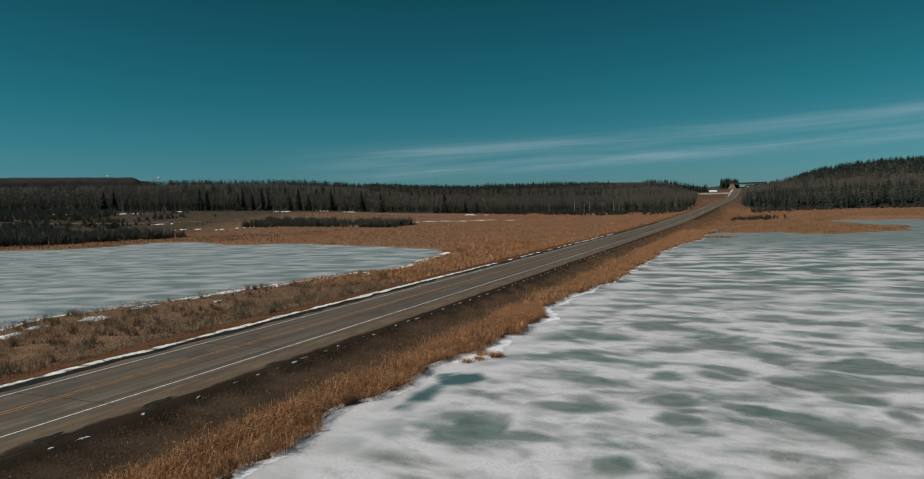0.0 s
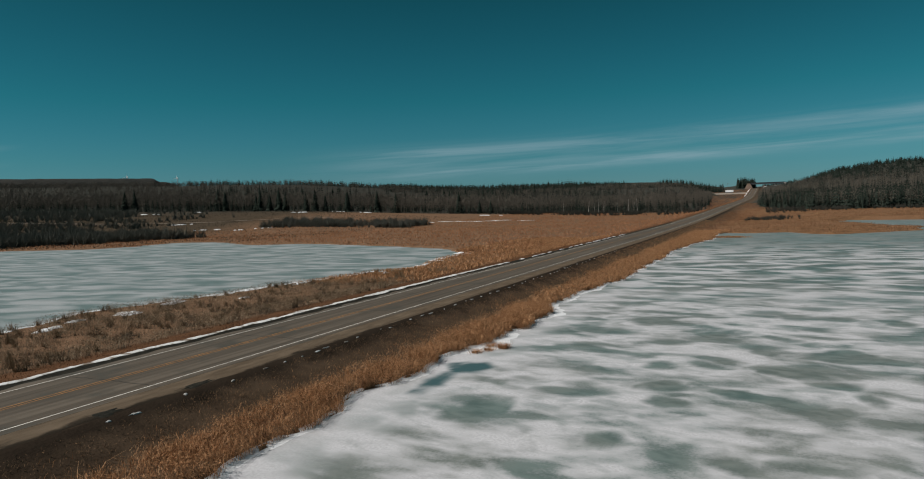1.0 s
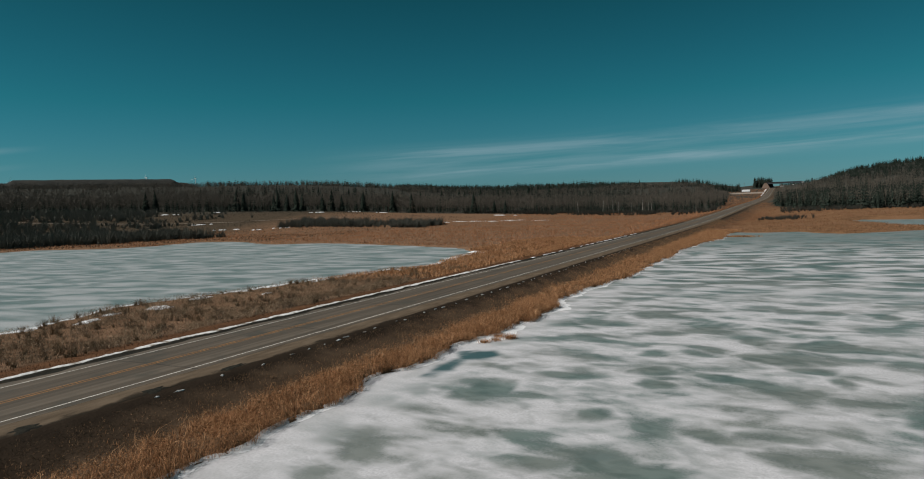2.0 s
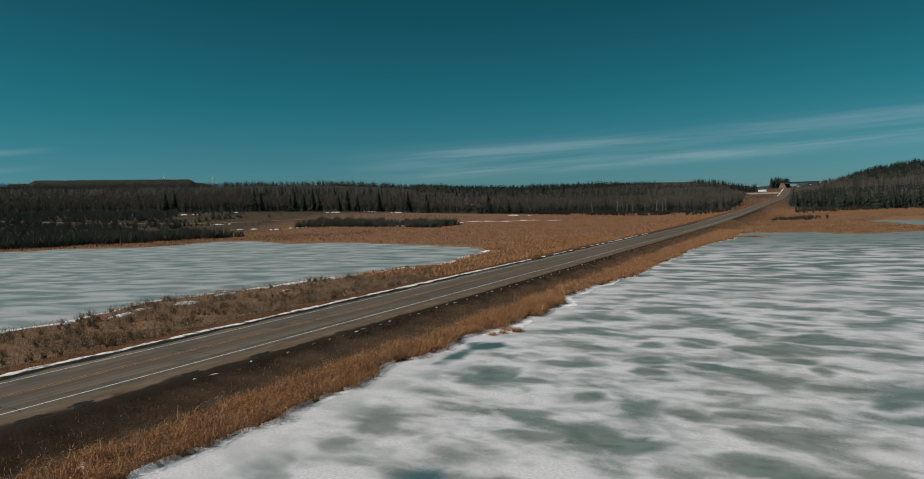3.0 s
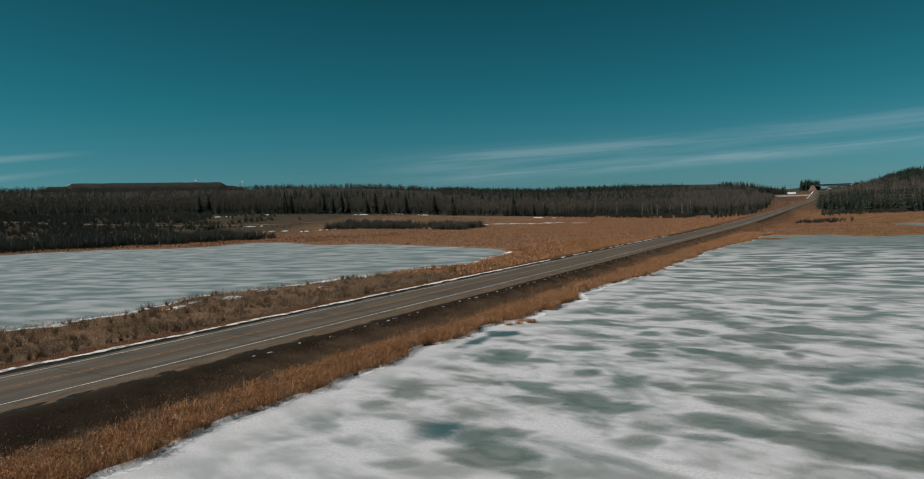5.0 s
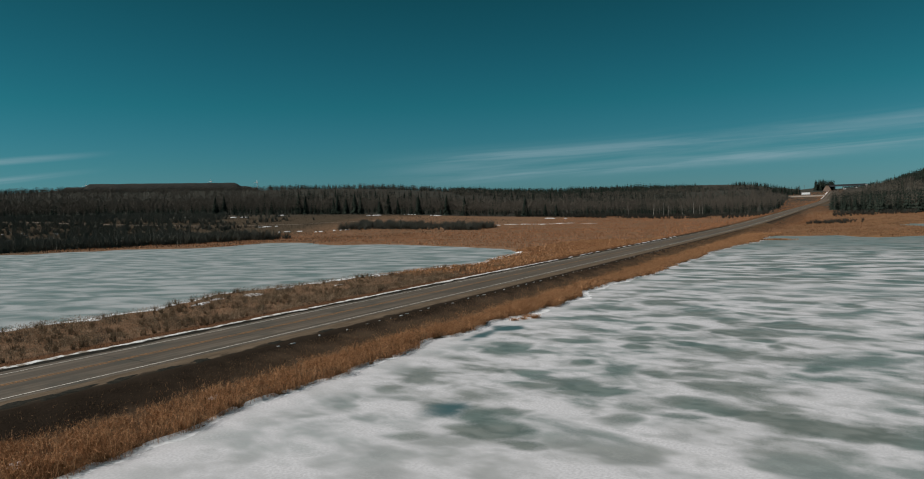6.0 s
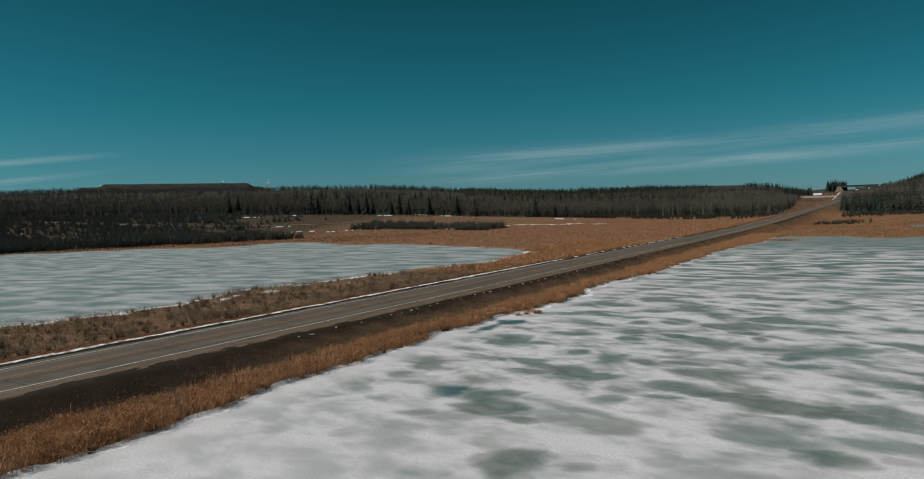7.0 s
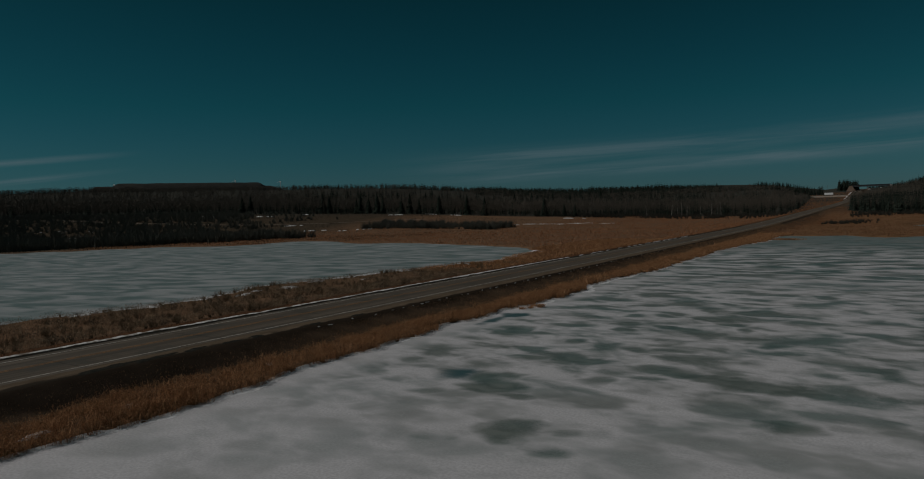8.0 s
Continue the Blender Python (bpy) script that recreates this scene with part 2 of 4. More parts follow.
# shores of the two frozen ponds, in metres; the road runs along x = 0
EAST = [(15, -300), (15.5, -40), (15.6, -18), (15.5, -14), (15.5, -9), (15.4, -4), (14.6, 1), (14.6, 7), (14.0, 14), (14.2, 20), (14.0, 30), (14.3, 36), (15.4, 44),
        (15.8, 55), (13.8, 62), (14.6, 75), (16.2, 88), (15.8, 100), (16.4, 126), (15.4, 145), (16.5, 165), (20, 195), (20.5, 232), (27, 226),
        (39, 229), (51, 214), (62, 220), (76, 236), (80, 260), (70, 290), (57, 322), (66, 338), (95, 330), (200, 300), (600, 260), (600, -300)]
WEST = [(-34, -200), (-35, 6), (-33.5, 14), (-32.6, 21), (-33, 31), (-37, 43), (-35.5, 53), (-34, 65), (-31.5, 78), (-29, 90), (-26, 98),
        (-26, 106), (-30, 122), (-31, 137), (-42, 153), (-54, 161), (-84, 174), (-114, 184), (-128, 177), (-150, 188), (-166, 199), (-186, 199),
        (-178, 172), (-190, 157), (-214, 150), (-228, 128), (-249, 103), (-300, 70), (-420, -20), (-420, -200)]
CX, CY = 42.0, -20.0
AZ = [-60, -15, -6, -2, 0, 4, 8, 12.7, 17, 22, 27.7, 36.7, 43.6, 50, 57, 62, 90, 120]
EDGE = [470, 460, 470, 480, 520, 600, 570, 560, 550, 530, 520, 520, 550, 565, 565, 560, 520, 500]  # where the woods begin
FOOT = [3, 3, 3.3, 3.2, 3, 6, 2.5, 2.8, 3.8, 5, 6.8, 11, 13, 14.5, 15, 15, 14, 10]  # height there
CREST = [61, 68, 55, 45, 40, 31, 45, 51, 47, 40, 46, 62, 66, 65, 65, 69, 62, 50]  # height of the ridge behind
RIDGE = 1300.0
_y = np.linspace(-600, 5000, 1401)
_z = np.interp(_y, [-600, 250, 320, 420, 590, 800, 1000, 1150, 1270, 1400, 1700, 5000], [1.44, 1.44, 1.7, 3.0, 5.4, 8, 11, 18, 27, 32, 34, 34])
_z = np.convolve(np.pad(_z, 20, mode="edge"), np.ones(41) / 41, "valid")


def road_z(y):
    return np.interp(y, _y, _z)


def polar(x, y):
    dx, dy = np.asarray(x, float) - CX, np.asarray(y, float) - CY
    return np.hypot(dx, dy), np.degrees(np.arctan2(-dx, dy))


def yard_edge(y):
    """Where the woods end west of the far highway."""
    return np.interp(y, [480, 560, 705, 1150, 1330], [-14, -15, -23, -57, -68])


def land(x, y):
    """Height of the ground."""
    x, y = np.asarray(x, float), np.asarray(y, float)
    far, az = polar(x, y)
    edge, foot, crest = (np.interp(az, AZ, v) for v in (EDGE, FOOT, CREST))
    ahead = smooth(-130, -60, az) * (1 - smooth(120, 150, az))
    h = 0.3 + 0.12 * ripple(x, y, 3, 7.0) + 0.05 * ripple(x, y, 4, 2.2)
    h = h + ahead * (foot - 0.3) * smooth(edge - 180, edge, far) + ahead * (crest - foot) * smooth(edge, RIDGE, far) * (0.9 + 0.1 * ripple(x, y, 5, 160.0))
    h = h + ahead * 6 * ripple(x, y, 6, 240.0) * smooth(700, 1200, far)
    # embankment of the road, its cutting further on
    side = np.abs(x)
    zr = road_z(y)
    bank = zr - 0.045 - np.clip(side - 6.4, 0, 99) * np.where(x > 0, 0.31, 0.11)
    h = np.where(bank > h, bank, h)
    near = np.where(x > 0, 1 - smooth(9 + 40 * smooth(800, 1100, y), 60 + 50 * smooth(800, 1100, y), side), 1 - smooth(9, 60, side))
    h = np.where(y > 260, h * (1 - near) + np.minimum(zr - 0.06 + 0.1 * np.clip(side - 7, 0, 99), np.maximum(h, zr - 0.06 - np.clip(side - 7, 0, 9) * 0.25)) * near, h)
    h = np.where((side < 6.4), zr - 0.045 - 0.3 * smooth(380, 700, y), h)
    # level yard beside the highway
    yard = smooth(-45, 4, x - yard_edge(y)) * (x < -6) * smooth(540, 640, y) * (1 - smooth(1290, 1340, y))
    h = h * (1 - yard) + (zr - 0.4) * yard
    d = np.minimum(outline_distance(EAST, x, y), outline_distance(WEST, x, y)) + 0.75 * ripple(x, y, 8, 3.1) + 0.6 * ripple(x, y, 9, 1.5) + 1.7 * ripple(x, y, 10, 11.0) * np.maximum(smooth(150, 220, y), smooth(-60, -130, x))
    shore = np.where(d > 0, np.minimum(h, 0.02 + 0.3 * d), np.maximum(-0.9, 0.3 * d))
    return np.where(d < 12, shore, h)


def mesh_object(name, verts, tris, mat, parent=None, flat=True):
    """One mesh from arrays of corners and triangles."""
    verts, tris = np.asarray(verts, np.float32), np.asarray(tris, np.int32)
    me = bpy.data.meshes.new(name)
    me.vertices.add(len(verts))
    me.vertices.foreach_set("co", verts.ravel())
    me.loops.add(tris.size)
    me.loops.foreach_set("vertex_index", tris.ravel())
    k = tris.shape[1]
    me.polygons.add(len(tris))
    me.polygons.foreach_set("loop_start", np.arange(len(tris), dtype=np.int32) * k)
    if not flat:
        me.polygons.foreach_set("use_smooth", np.ones(len(tris), bool))
    me.materials.append(mat)
    me.update(calc_edges=True)
    me.validate()
    ob = new(name, me)
    ob.parent = parent
    return ob


def part(name, bm, mat, parent, label="", smooth_faces=False):
    me = bpy.data.meshes.new(name)
    bm.to_mesh(me)
    bm.free()
    me.materials.append(mat)
    if smooth_faces:
        me.polygons.foreach_set("use_smooth", [True] * len(me.polygons))
    ob = new(name, me)
    ob.parent = parent
    return tagged(ob, label)


def box(bm, x0, x1, y0, y1, z0, z1, bevel=0.0):
    made = bmesh.ops.create_cube(bm, size=1.0, matrix=Matrix.Translation(((x0 + x1) / 2, (y0 + y1) / 2, (z0 + z1) / 2)) @ Matrix.Diagonal((x1 - x0, y1 - y0, z1 - z0, 1)))
    if bevel:
        edges = {e for v in made["verts"] for e in v.link_edges}
        bmesh.ops.bevel(bm, geom=list(edges), offset=bevel, segments=2, affect="EDGES")
    return bm


def rod(bm, a, b, r0, r1, sides=8):
    a, b = Vector(a), Vector(b)
    m = Matrix.Translation((a + b) / 2) @ (b - a).to_track_quat("Z", "Y").to_matrix().to_4x4()
    bmesh.ops.create_cone(bm, cap_ends=True, segments=sides, radius1=r0, radius2=r1, depth=(b - a).length, matrix=m)
    return bm


def grid_quads(nx, ny):
    i, j = np.meshgrid(np.arange(nx - 1), np.arange(ny - 1), indexing="ij")
    a = (i * ny + j).ravel()
    return np.stack([a, a + ny, a + ny + 1, a + 1], -1)


def spread(lo, hi, fine_lo, fine_hi, step, growth):
    """Positions that are close together between fine_lo and fine_hi and ever wider apart outside."""
    mid = list(np.arange(fine_lo, fine_hi + step / 2, step))
    left, right, s = [], [], step
    while (left[-1] if left else fine_lo) > lo:
        s *= growth
        left.append((left[-1] if left else fine_lo) - s)
    s = step
    while (right[-1] if right else fine_hi) < hi:
        s *= growth
        right.append((right[-1] if right else fine_hi) + s)
    return np.array(left[::-1] + mid + right)


# ---- ground ----
def ground_material():
    """Marsh soil, dark sod on the east bank of the road with the slope's shade put into its tone, russet sod on its
    west verge, leaf litter under the woods.
    """
    nt = M_ground.node_tree
    b = nt.nodes["Principled BSDF"]
    colour = b.inputs["Base Color"].links[0].from_socket
    geo_ = nt.nodes.new("ShaderNodeNewGeometry")
    sx_ = nt.nodes.new("ShaderNodeSeparateXYZ")
    nt.links.new(geo_.outputs["Position"], sx_.inputs[0])
    n = nt.nodes.new("ShaderNodeTexNoise")
    n.inputs["Scale"].default_value, n.inputs["Detail"].default_value = 0.5, 5.0
    nt.links.new(geo_.outputs["Position"], n.inputs["Vector"])
    wav = nt.nodes.new("ShaderNodeMath")
    wav.operation = "MULTIPLY_ADD"
    wav.inputs[1].default_value = 2.4
    nt.links.new(n.outputs[0], wav.inputs[0])
    nt.links.new(sx_.outputs[0], wav.inputs[2])
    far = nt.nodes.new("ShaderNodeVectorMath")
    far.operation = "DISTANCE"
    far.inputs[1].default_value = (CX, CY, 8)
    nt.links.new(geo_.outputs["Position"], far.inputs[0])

    def zone(value, a0, a1, b0, b1, tone, until=None):
        nonlocal colour
        lo, hi = nt.nodes.new("ShaderNodeMapRange"), nt.nodes.new("ShaderNodeMapRange")
        for m, p, q in ((lo, a0, a1), (hi, b1, b0)):
            m.inputs[1].default_value, m.inputs[2].default_value = p, q
            nt.links.new(value, m.inputs[0])
        k = nt.nodes.new("ShaderNodeMath")
        k.operation = "MULTIPLY"
        nt.links.new(lo.outputs[0], k.inputs[0])
        nt.links.new(hi.outputs[0], k.inputs[1])
        if until:
            # only south of a line across the road
            fade, both = nt.nodes.new("ShaderNodeMapRange"), nt.nodes.new("ShaderNodeMath")
            fade.inputs[1].default_value, fade.inputs[2].default_value = until[1], until[0]
            both.operation = "MULTIPLY"
            nt.links.new(sx_.outputs[1], fade.inputs[0])
            nt.links.new(fade.outputs[0], both.inputs[0])
            nt.links.new(k.outputs[0], both.inputs[1])
            k = both
        mx = nt.nodes.new("ShaderNodeMix")
        mx.data_type = "RGBA"
        nt.links.new(k.outputs[0], mx.inputs[0])
        nt.links.new(colour, mx.inputs[6])
        rp = nt.nodes.new("ShaderNodeMix")
        rp.data_type = "RGBA"
        nt.links.new(n.outputs[0], rp.inputs[0])
        rp.inputs[6].default_value, rp.inputs[7].default_value = (*[c * 0.5 for c in tone], 1), (*[c * 1.5 for c in tone], 1)
        nt.links.new(rp.outputs[2], mx.inputs[7])
        colour = mx.outputs[2]

    zone(wav.outputs[0], -9000, -8990, -9.0, -6.5, (0.18, 0.108, 0.066))
    zone(wav.outputs[0], -9000, -8990, -262, -222, (0.072, 0.055, 0.038))
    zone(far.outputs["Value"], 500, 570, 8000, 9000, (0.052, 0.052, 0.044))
    zone(wav.outputs[0], -14, -9, 13, 19, (0.1, 0.07, 0.047))
    # dark sod and mud of the east bank, the slope's shade painted into the tone
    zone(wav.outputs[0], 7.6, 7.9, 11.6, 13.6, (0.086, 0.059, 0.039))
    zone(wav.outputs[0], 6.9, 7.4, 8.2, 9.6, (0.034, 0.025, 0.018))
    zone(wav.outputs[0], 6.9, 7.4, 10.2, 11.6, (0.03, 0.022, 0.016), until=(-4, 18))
    zone(wav.outputs[0], -11.0, -8.6, -4.5, -4.0, (0.11, 0.056, 0.03))
    nt.links.new(colour, b.inputs["Base Color"])


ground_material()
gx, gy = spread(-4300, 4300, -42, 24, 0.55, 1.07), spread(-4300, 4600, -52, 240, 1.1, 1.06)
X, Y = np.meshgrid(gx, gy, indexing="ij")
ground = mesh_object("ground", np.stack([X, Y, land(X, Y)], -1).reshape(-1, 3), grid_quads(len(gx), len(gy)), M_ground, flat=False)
tagged(ground, "brown marsh soil with matted dead grass, rising to wooded hills", "ground", kind="structure")


# ---- ice ----
def ice_material():
    m = bpy.data.materials.new("pond_ice")
    m.use_nodes = True
    nt = m.node_tree
    b = nt.nodes["Principled BSDF"]
    geo_ = nt.nodes.new("ShaderNodeNewGeometry")

    def mapped(turn, sx, sy, ox=0.0, oy=0.0):
        mp = nt.nodes.new("ShaderNodeMapping")
        mp.vector_type = "TEXTURE"
        mp.inputs["Location"].default_value = (ox, oy, 0)
        mp.inputs["Rotation"].default_value = (0, 0, radians(turn))
        mp.inputs["Scale"].default_value = (sx, sy, 1)
        nt.links.new(geo_.outputs["Position"], mp.inputs[0])
        return mp.outputs[0]

    def noise_at(vec, detail, distort=0.0, rough=0.55):
        n = nt.nodes.new("ShaderNodeTexNoise")
        n.inputs["Scale"].default_value, n.inputs["Detail"].default_value = 1.0, detail
        n.inputs["Roughness"].default_value, n.inputs["Distortion"].default_value = rough, distort
        nt.links.new(vec, n.inputs["Vector"])
        return n.outputs[0]

    def math(op, a, c):
        n = nt.nodes.new("ShaderNodeMath")
        n.operation = op
        for i, v in enumerate((a, c)):
            if isinstance(v, (int, float)):
                n.inputs[i].default_value = v
            else:
                nt.links.new(v, n.inputs[i])
        return n.outputs[0]

    def ramp(v, a, c, lo=0.0, hi=1.0):
        n = nt.nodes.new("ShaderNodeMapRange")
        n.interpolation_type = "SMOOTHSTEP"
        for i, q in enumerate((a, c, lo, hi)):
            n.inputs[1 + i].default_value = q
        nt.links.new(v, n.inputs[0])
        return n.outputs[0]

    def mix(f, a, c):
        n = nt.nodes.new("ShaderNodeMix")
        n.data_type = "RGBA"
        for i, v in ((0, f), (6, a), (7, c)):
            if isinstance(v, tuple):
                n.inputs[i].default_value = (*v, 1)
            else:
                nt.links.new(v, n.inputs[i])
        return n.outputs[2]

    def given(name):
        n = nt.nodes.new("ShaderNodeAttribute")
        n.attribute_name = name
        return n.outputs["Fac"]

    lens = noise_at(mapped(-6, 7.0, 4.2), 2.5, 0.35)
    drift = noise_at(mapped(-8, 5.2, 3.5), 3.0, 0.3, 0.5)
    fine = noise_at(mapped(-6, 1.7, 1.0), 5.0, 0.3)
    grain = noise_at(mapped(0, 0.16, 0.16), 4.0)
    sepp = nt.nodes.new("ShaderNodeSeparateXYZ")
    nt.links.new(geo_.outputs["Position"], sepp.inputs[0])
    # streaks of bare ice far out; a mottled cover nearer by, thick along the east bank
    broken = math("ADD", math("MULTIPLY", math("SUBTRACT", fine, 0.5), 0.5), math("MULTIPLY", math("SUBTRACT", grain, 0.5), 0.45))
    patchy = ramp(math("ADD", noise_at(mapped(-12, 2.6, 1.8, 7.0, 2.0), 5.0, 0.35), math("MULTIPLY", broken, 0.35)), 0.42, 0.7, 0.0, 0.45)
    far = ramp(sepp.outputs[1], 58.0, 88.0)
    streaks = ramp(math("ADD", lens, math("MULTIPLY", broken, 0.28)), 0.38, 0.6, 0.13, 0.84)
    mottle = ramp(math("ADD", drift, math("MULTIPLY", broken, 0.5)), 0.4, 0.66, 0.04, 0.8)
    base = math("ADD", math("MULTIPLY", streaks, far), math("MULTIPLY", math("MAXIMUM", mottle, patchy), math("SUBTRACT", 1.0, far)))
    base = math("MULTIPLY", base, math("MAXIMUM", ramp(sepp.outputs[0], 15.5, 20.0, 0.4, 1.1), ramp(sepp.outputs[1], 30.0, 60.0)))
    base = math("MULTIPLY", base, ramp(sepp.outputs[1], -14.0, 15.0, 0.42, 1.08))
    base = math("MAXIMUM", base, ramp(math("ADD", sepp.outputs[1], math("MULTIPLY", lens, 70.0)), 125.0, 225.0, 0.0, 0.85))
    place = given("bare")
    clear = math("MAXIMUM", base, math("MULTIPLY", ramp(math("ADD", place, math("MULTIPLY", broken, 0.95)), 0.08, 0.74, 0.0, 0.97), ramp(place, 0.0, 0.3)))
    # only a thin dusting on the west pond
    west = ramp(sepp.outputs[0], -5.0, -20.0)
    dust = ramp(noise_at(mapped(12, 9.0, 4.2), 4.0, 0.5), 0.32, 0.66, 0.42, 0.92)
    clear = math("ADD", math("MULTIPLY", clear, math("SUBTRACT", 1.0, west)), math("MULTIPLY", west, dust))
    snow = mix(ramp(grain, 0.3, 0.7), (0.505, 0.502, 0.517), (0.65, 0.645, 0.663))
    tone = noise_at(mapped(40, 14.0, 8.0, 5.0, 3.0), 2.0)
    bare = mix(ramp(tone, 0.4, 0.6), mix(ramp(fine, 0.35, 0.65), (0.082, 0.122, 0.108), (0.15, 0.196, 0.178)), mix(ramp(fine, 0.35, 0.65), (0.118, 0.138, 0.12), (0.195, 0.212, 0.192)))
    bare = mix(west, bare, (0.112, 0.163, 0.15))
    surface = mix(clear, snow, bare)
    # thawed places where the ice is wet and dark
    soaked = given("soaked")
    surface = mix(math("MULTIPLY", ramp(math("ADD", soaked, math("MULTIPLY", broken, 0.5)), 0.15, 0.8), ramp(soaked, 0.02, 0.2)), surface, (0.05, 0.105, 0.112))
    nt.links.new(surface, b.inputs["Base Color"])
    nt.links.new(ramp(clear, 0.0, 1.0, 0.62, 0.42), b.inputs["Roughness"])
    b.inputs["Specular IOR Level"].default_value = 0.3
    bp = nt.nodes.new("ShaderNodeBump")
    bp.inputs["Strength"].default_value, bp.inputs["Distance"].default_value = 0.08, 0.04
    nt.links.new(math("SUBTRACT", math("MULTIPLY", grain, 0.2), clear), bp.inputs["Height"])
    nt.links.new(bp.outputs[0], b.inputs["Normal"])
    return m


# places swept bare of snow: x, y, half length, half width, turn, how bare
BARE_NEAR = [(32.1, -7.0, 1.4, 0.8, 17, 0.45), (38.8, -5.5, 1.1, 1.1, 8, 0.6), (35.4, -3.9, 1.4, 2.1, 18, 0.75), (38.6, -2.8, 0.7, 0.8, 12, 0.55), (41.7, 0.5, 1.1, 1.1, -31, 0.45), (26.9, 1.2, 1.1, 1.1, 24, 0.55), (33.0, 2.9, 1.4, 1.0, 8, 0.7),
             (48.0, 3.7, 1.6, 1.5, -7, 0.75), (29.5, 4.8, 1.7, 3.3, 25, 0.85), (21.7, 7.2, 1.9, 1.0, 10, 0.5), (36.0, 8.7, 1.0, 1.4, 6, 0.6), (45.4, 11.6, 4.8, 1.8, -10, 0.95), (39.2, 13.7, 1.9, 1.3, -3, 0.65), (31.7, 13.8, 2.7, 2.4, 1, 0.85), (49.2, 16.5, 1.7, 1.0, -38, 0.6)]
BARE_MIDDLE = [(34.7, 19.7, 2.2, 1.3, -24, 0.75), (38.1, 20.4, 1.7, 1.4, 12, 0.7), (29.4, 21.1, 0.9, 1.3, -3, 0.75), (21.3, 23.7, 1.4, 2.4, 18, 0.85), (27.8, 25.7, 1.2, 1.2, -14, 0.45), (44.7, 25.7, 1.1, 1.7, 3, 0.75), (31.1, 28.3, 1.0, 1.3, -9, 0.8),
               (46.9, 28.8, 3.4, 2.3, 34, 0.7), (25.3, 28.9, 1.9, 1.3, 20, 0.75), (37.2, 29.7, 3.9, 1.4, -25, 0.95), (21.7, 30.9, 1.0, 1.1, -9, 0.5), (30.1, 31.4, 1.4, 1.4, 12, 0.85), (41.5, 31.5, 0.6, 1.9, -5, 0.7), (40.2, 34.5, 1.2, 1.3, -47, 0.8), (23.4, 36.2, 1.6, 1.8, -31, 0.55)]
BARE_FAR = [(29.3, 37.3, 1.1, 1.4, -18, 0.75), (37.4, 37.6, 2.1, 1.7, -26, 0.9), (32.5, 38.1, 1.1, 1.3, -28, 0.7), (41.4, 43.1, 2.7, 2.1, 3, 0.9), (28.6, 45.6, 1.9, 1.7, 20, 0.7), (36.8, 48.5, 1.8, 1.2, -51, 0.7), (22.9, 48.9, 3.2, 2.0, 0, 0.75), (32.3, 49.0, 1.7, 2.3, 14, 0.85),
            (44.6, 51.6, 0.9, 1.6, -22, 0.6), (39.5, 53.9, 1.3, 1.5, -16, 0.7), (26.4, 55.0, 3.4, 2.0, -28, 0.85), (46.0, 59.2, 1.2, 2.4, -7, 0.8), (27.4, 59.6, 3.6, 1.6, -10, 0.75), (41.6, 60.0, 2.0, 2.2, -9, 0.8), (35.0, 61.8, 2.3, 2.0, -10, 0.6)]
SOAKED = [(17.0, 32.6, 1.0, 2.2, 0, 1.0), (16.5, 28.4, 0.8, 3.8, 5, 0.8), (26.2, 6.6, 1.1, 1.7, 20, 0.75), (31.0, 15.0, 1.3, 0.9, 20, 0.35), (19.6, 25.0, 1.0, 1.6, 20, 0.25)]


def swept(places, x, y):
    """How far each point of the ice lies inside one of the places, with ragged soft edges."""
    best = np.zeros_like(x)
    w1, w2 = ripple(x * 0.7, y, 11, 1.5) + 0.5 * ripple(x, y, 12, 0.6), ripple(x * 0.7, y, 13, 1.8) + 0.5 * ripple(x, y, 14, 0.7)
    for px_, py_, rx, ry, turn, depth in places:
        c, s = math.cos(radians(turn)), math.sin(radians(turn))
        u, v = (x - px_) * c + (y - py_) * s, (y - py_) * c - (x - px_) * s
        d = np.hypot(u / (1.8 * rx) + 0.34 * w1, v / (1.25 * ry) + 0.36 * w2)
        best = np.maximum(best, depth * (1 - smooth(0.15, 1.35, d)))
    return best


M_ice = ice_material()
for nm, poly in (("water_1", EAST), ("water_2", WEST)):
    xs, ys = [p[0] for p in poly], [p[1] for p in poly]
    if nm == "water_1":
        ix, iy = spread(min(xs) - 4, max(xs) + 4, 13, 62, 0.45, 1.06), spread(min(ys) - 4, max(ys) + 4, -20, 80, 0.45, 1.05)
    else:
        ix, iy = np.linspace(min(xs) - 4, max(xs) + 4, 40), np.linspace(min(ys) - 4, max(ys) + 4, 40)
    U, V = np.meshgrid(ix, iy, indexing="ij")
    hollow = swept(BARE_NEAR + BARE_MIDDLE + BARE_FAR, U, V)
    soaked = swept(SOAKED, U, V)
    # wind-packed drifts a few centimetres high between the bare places
    drifts = 0.03 * (ripple(U * 0.45 + V * 0.05, V, 15, 2.6) + 0.5 * ripple(U * 0.5, V, 16, 1.1)) * (1 - np.maximum(hollow, soaked)) * smooth(15, 20, U) * (1 - smooth(80, 120, V))
    ob = mesh_object(nm, np.stack([U, V, drifts - 0.02 * hollow], -1).reshape(-1, 3), grid_quads(len(ix), len(iy)), M_ice, flat=False)
    for attribute, values in (("bare", hollow), ("soaked", soaked)):
        ob.data.attributes.new(attribute, "FLOAT", "POINT").data.foreach_set("value", values.ravel().astype(np.float32))
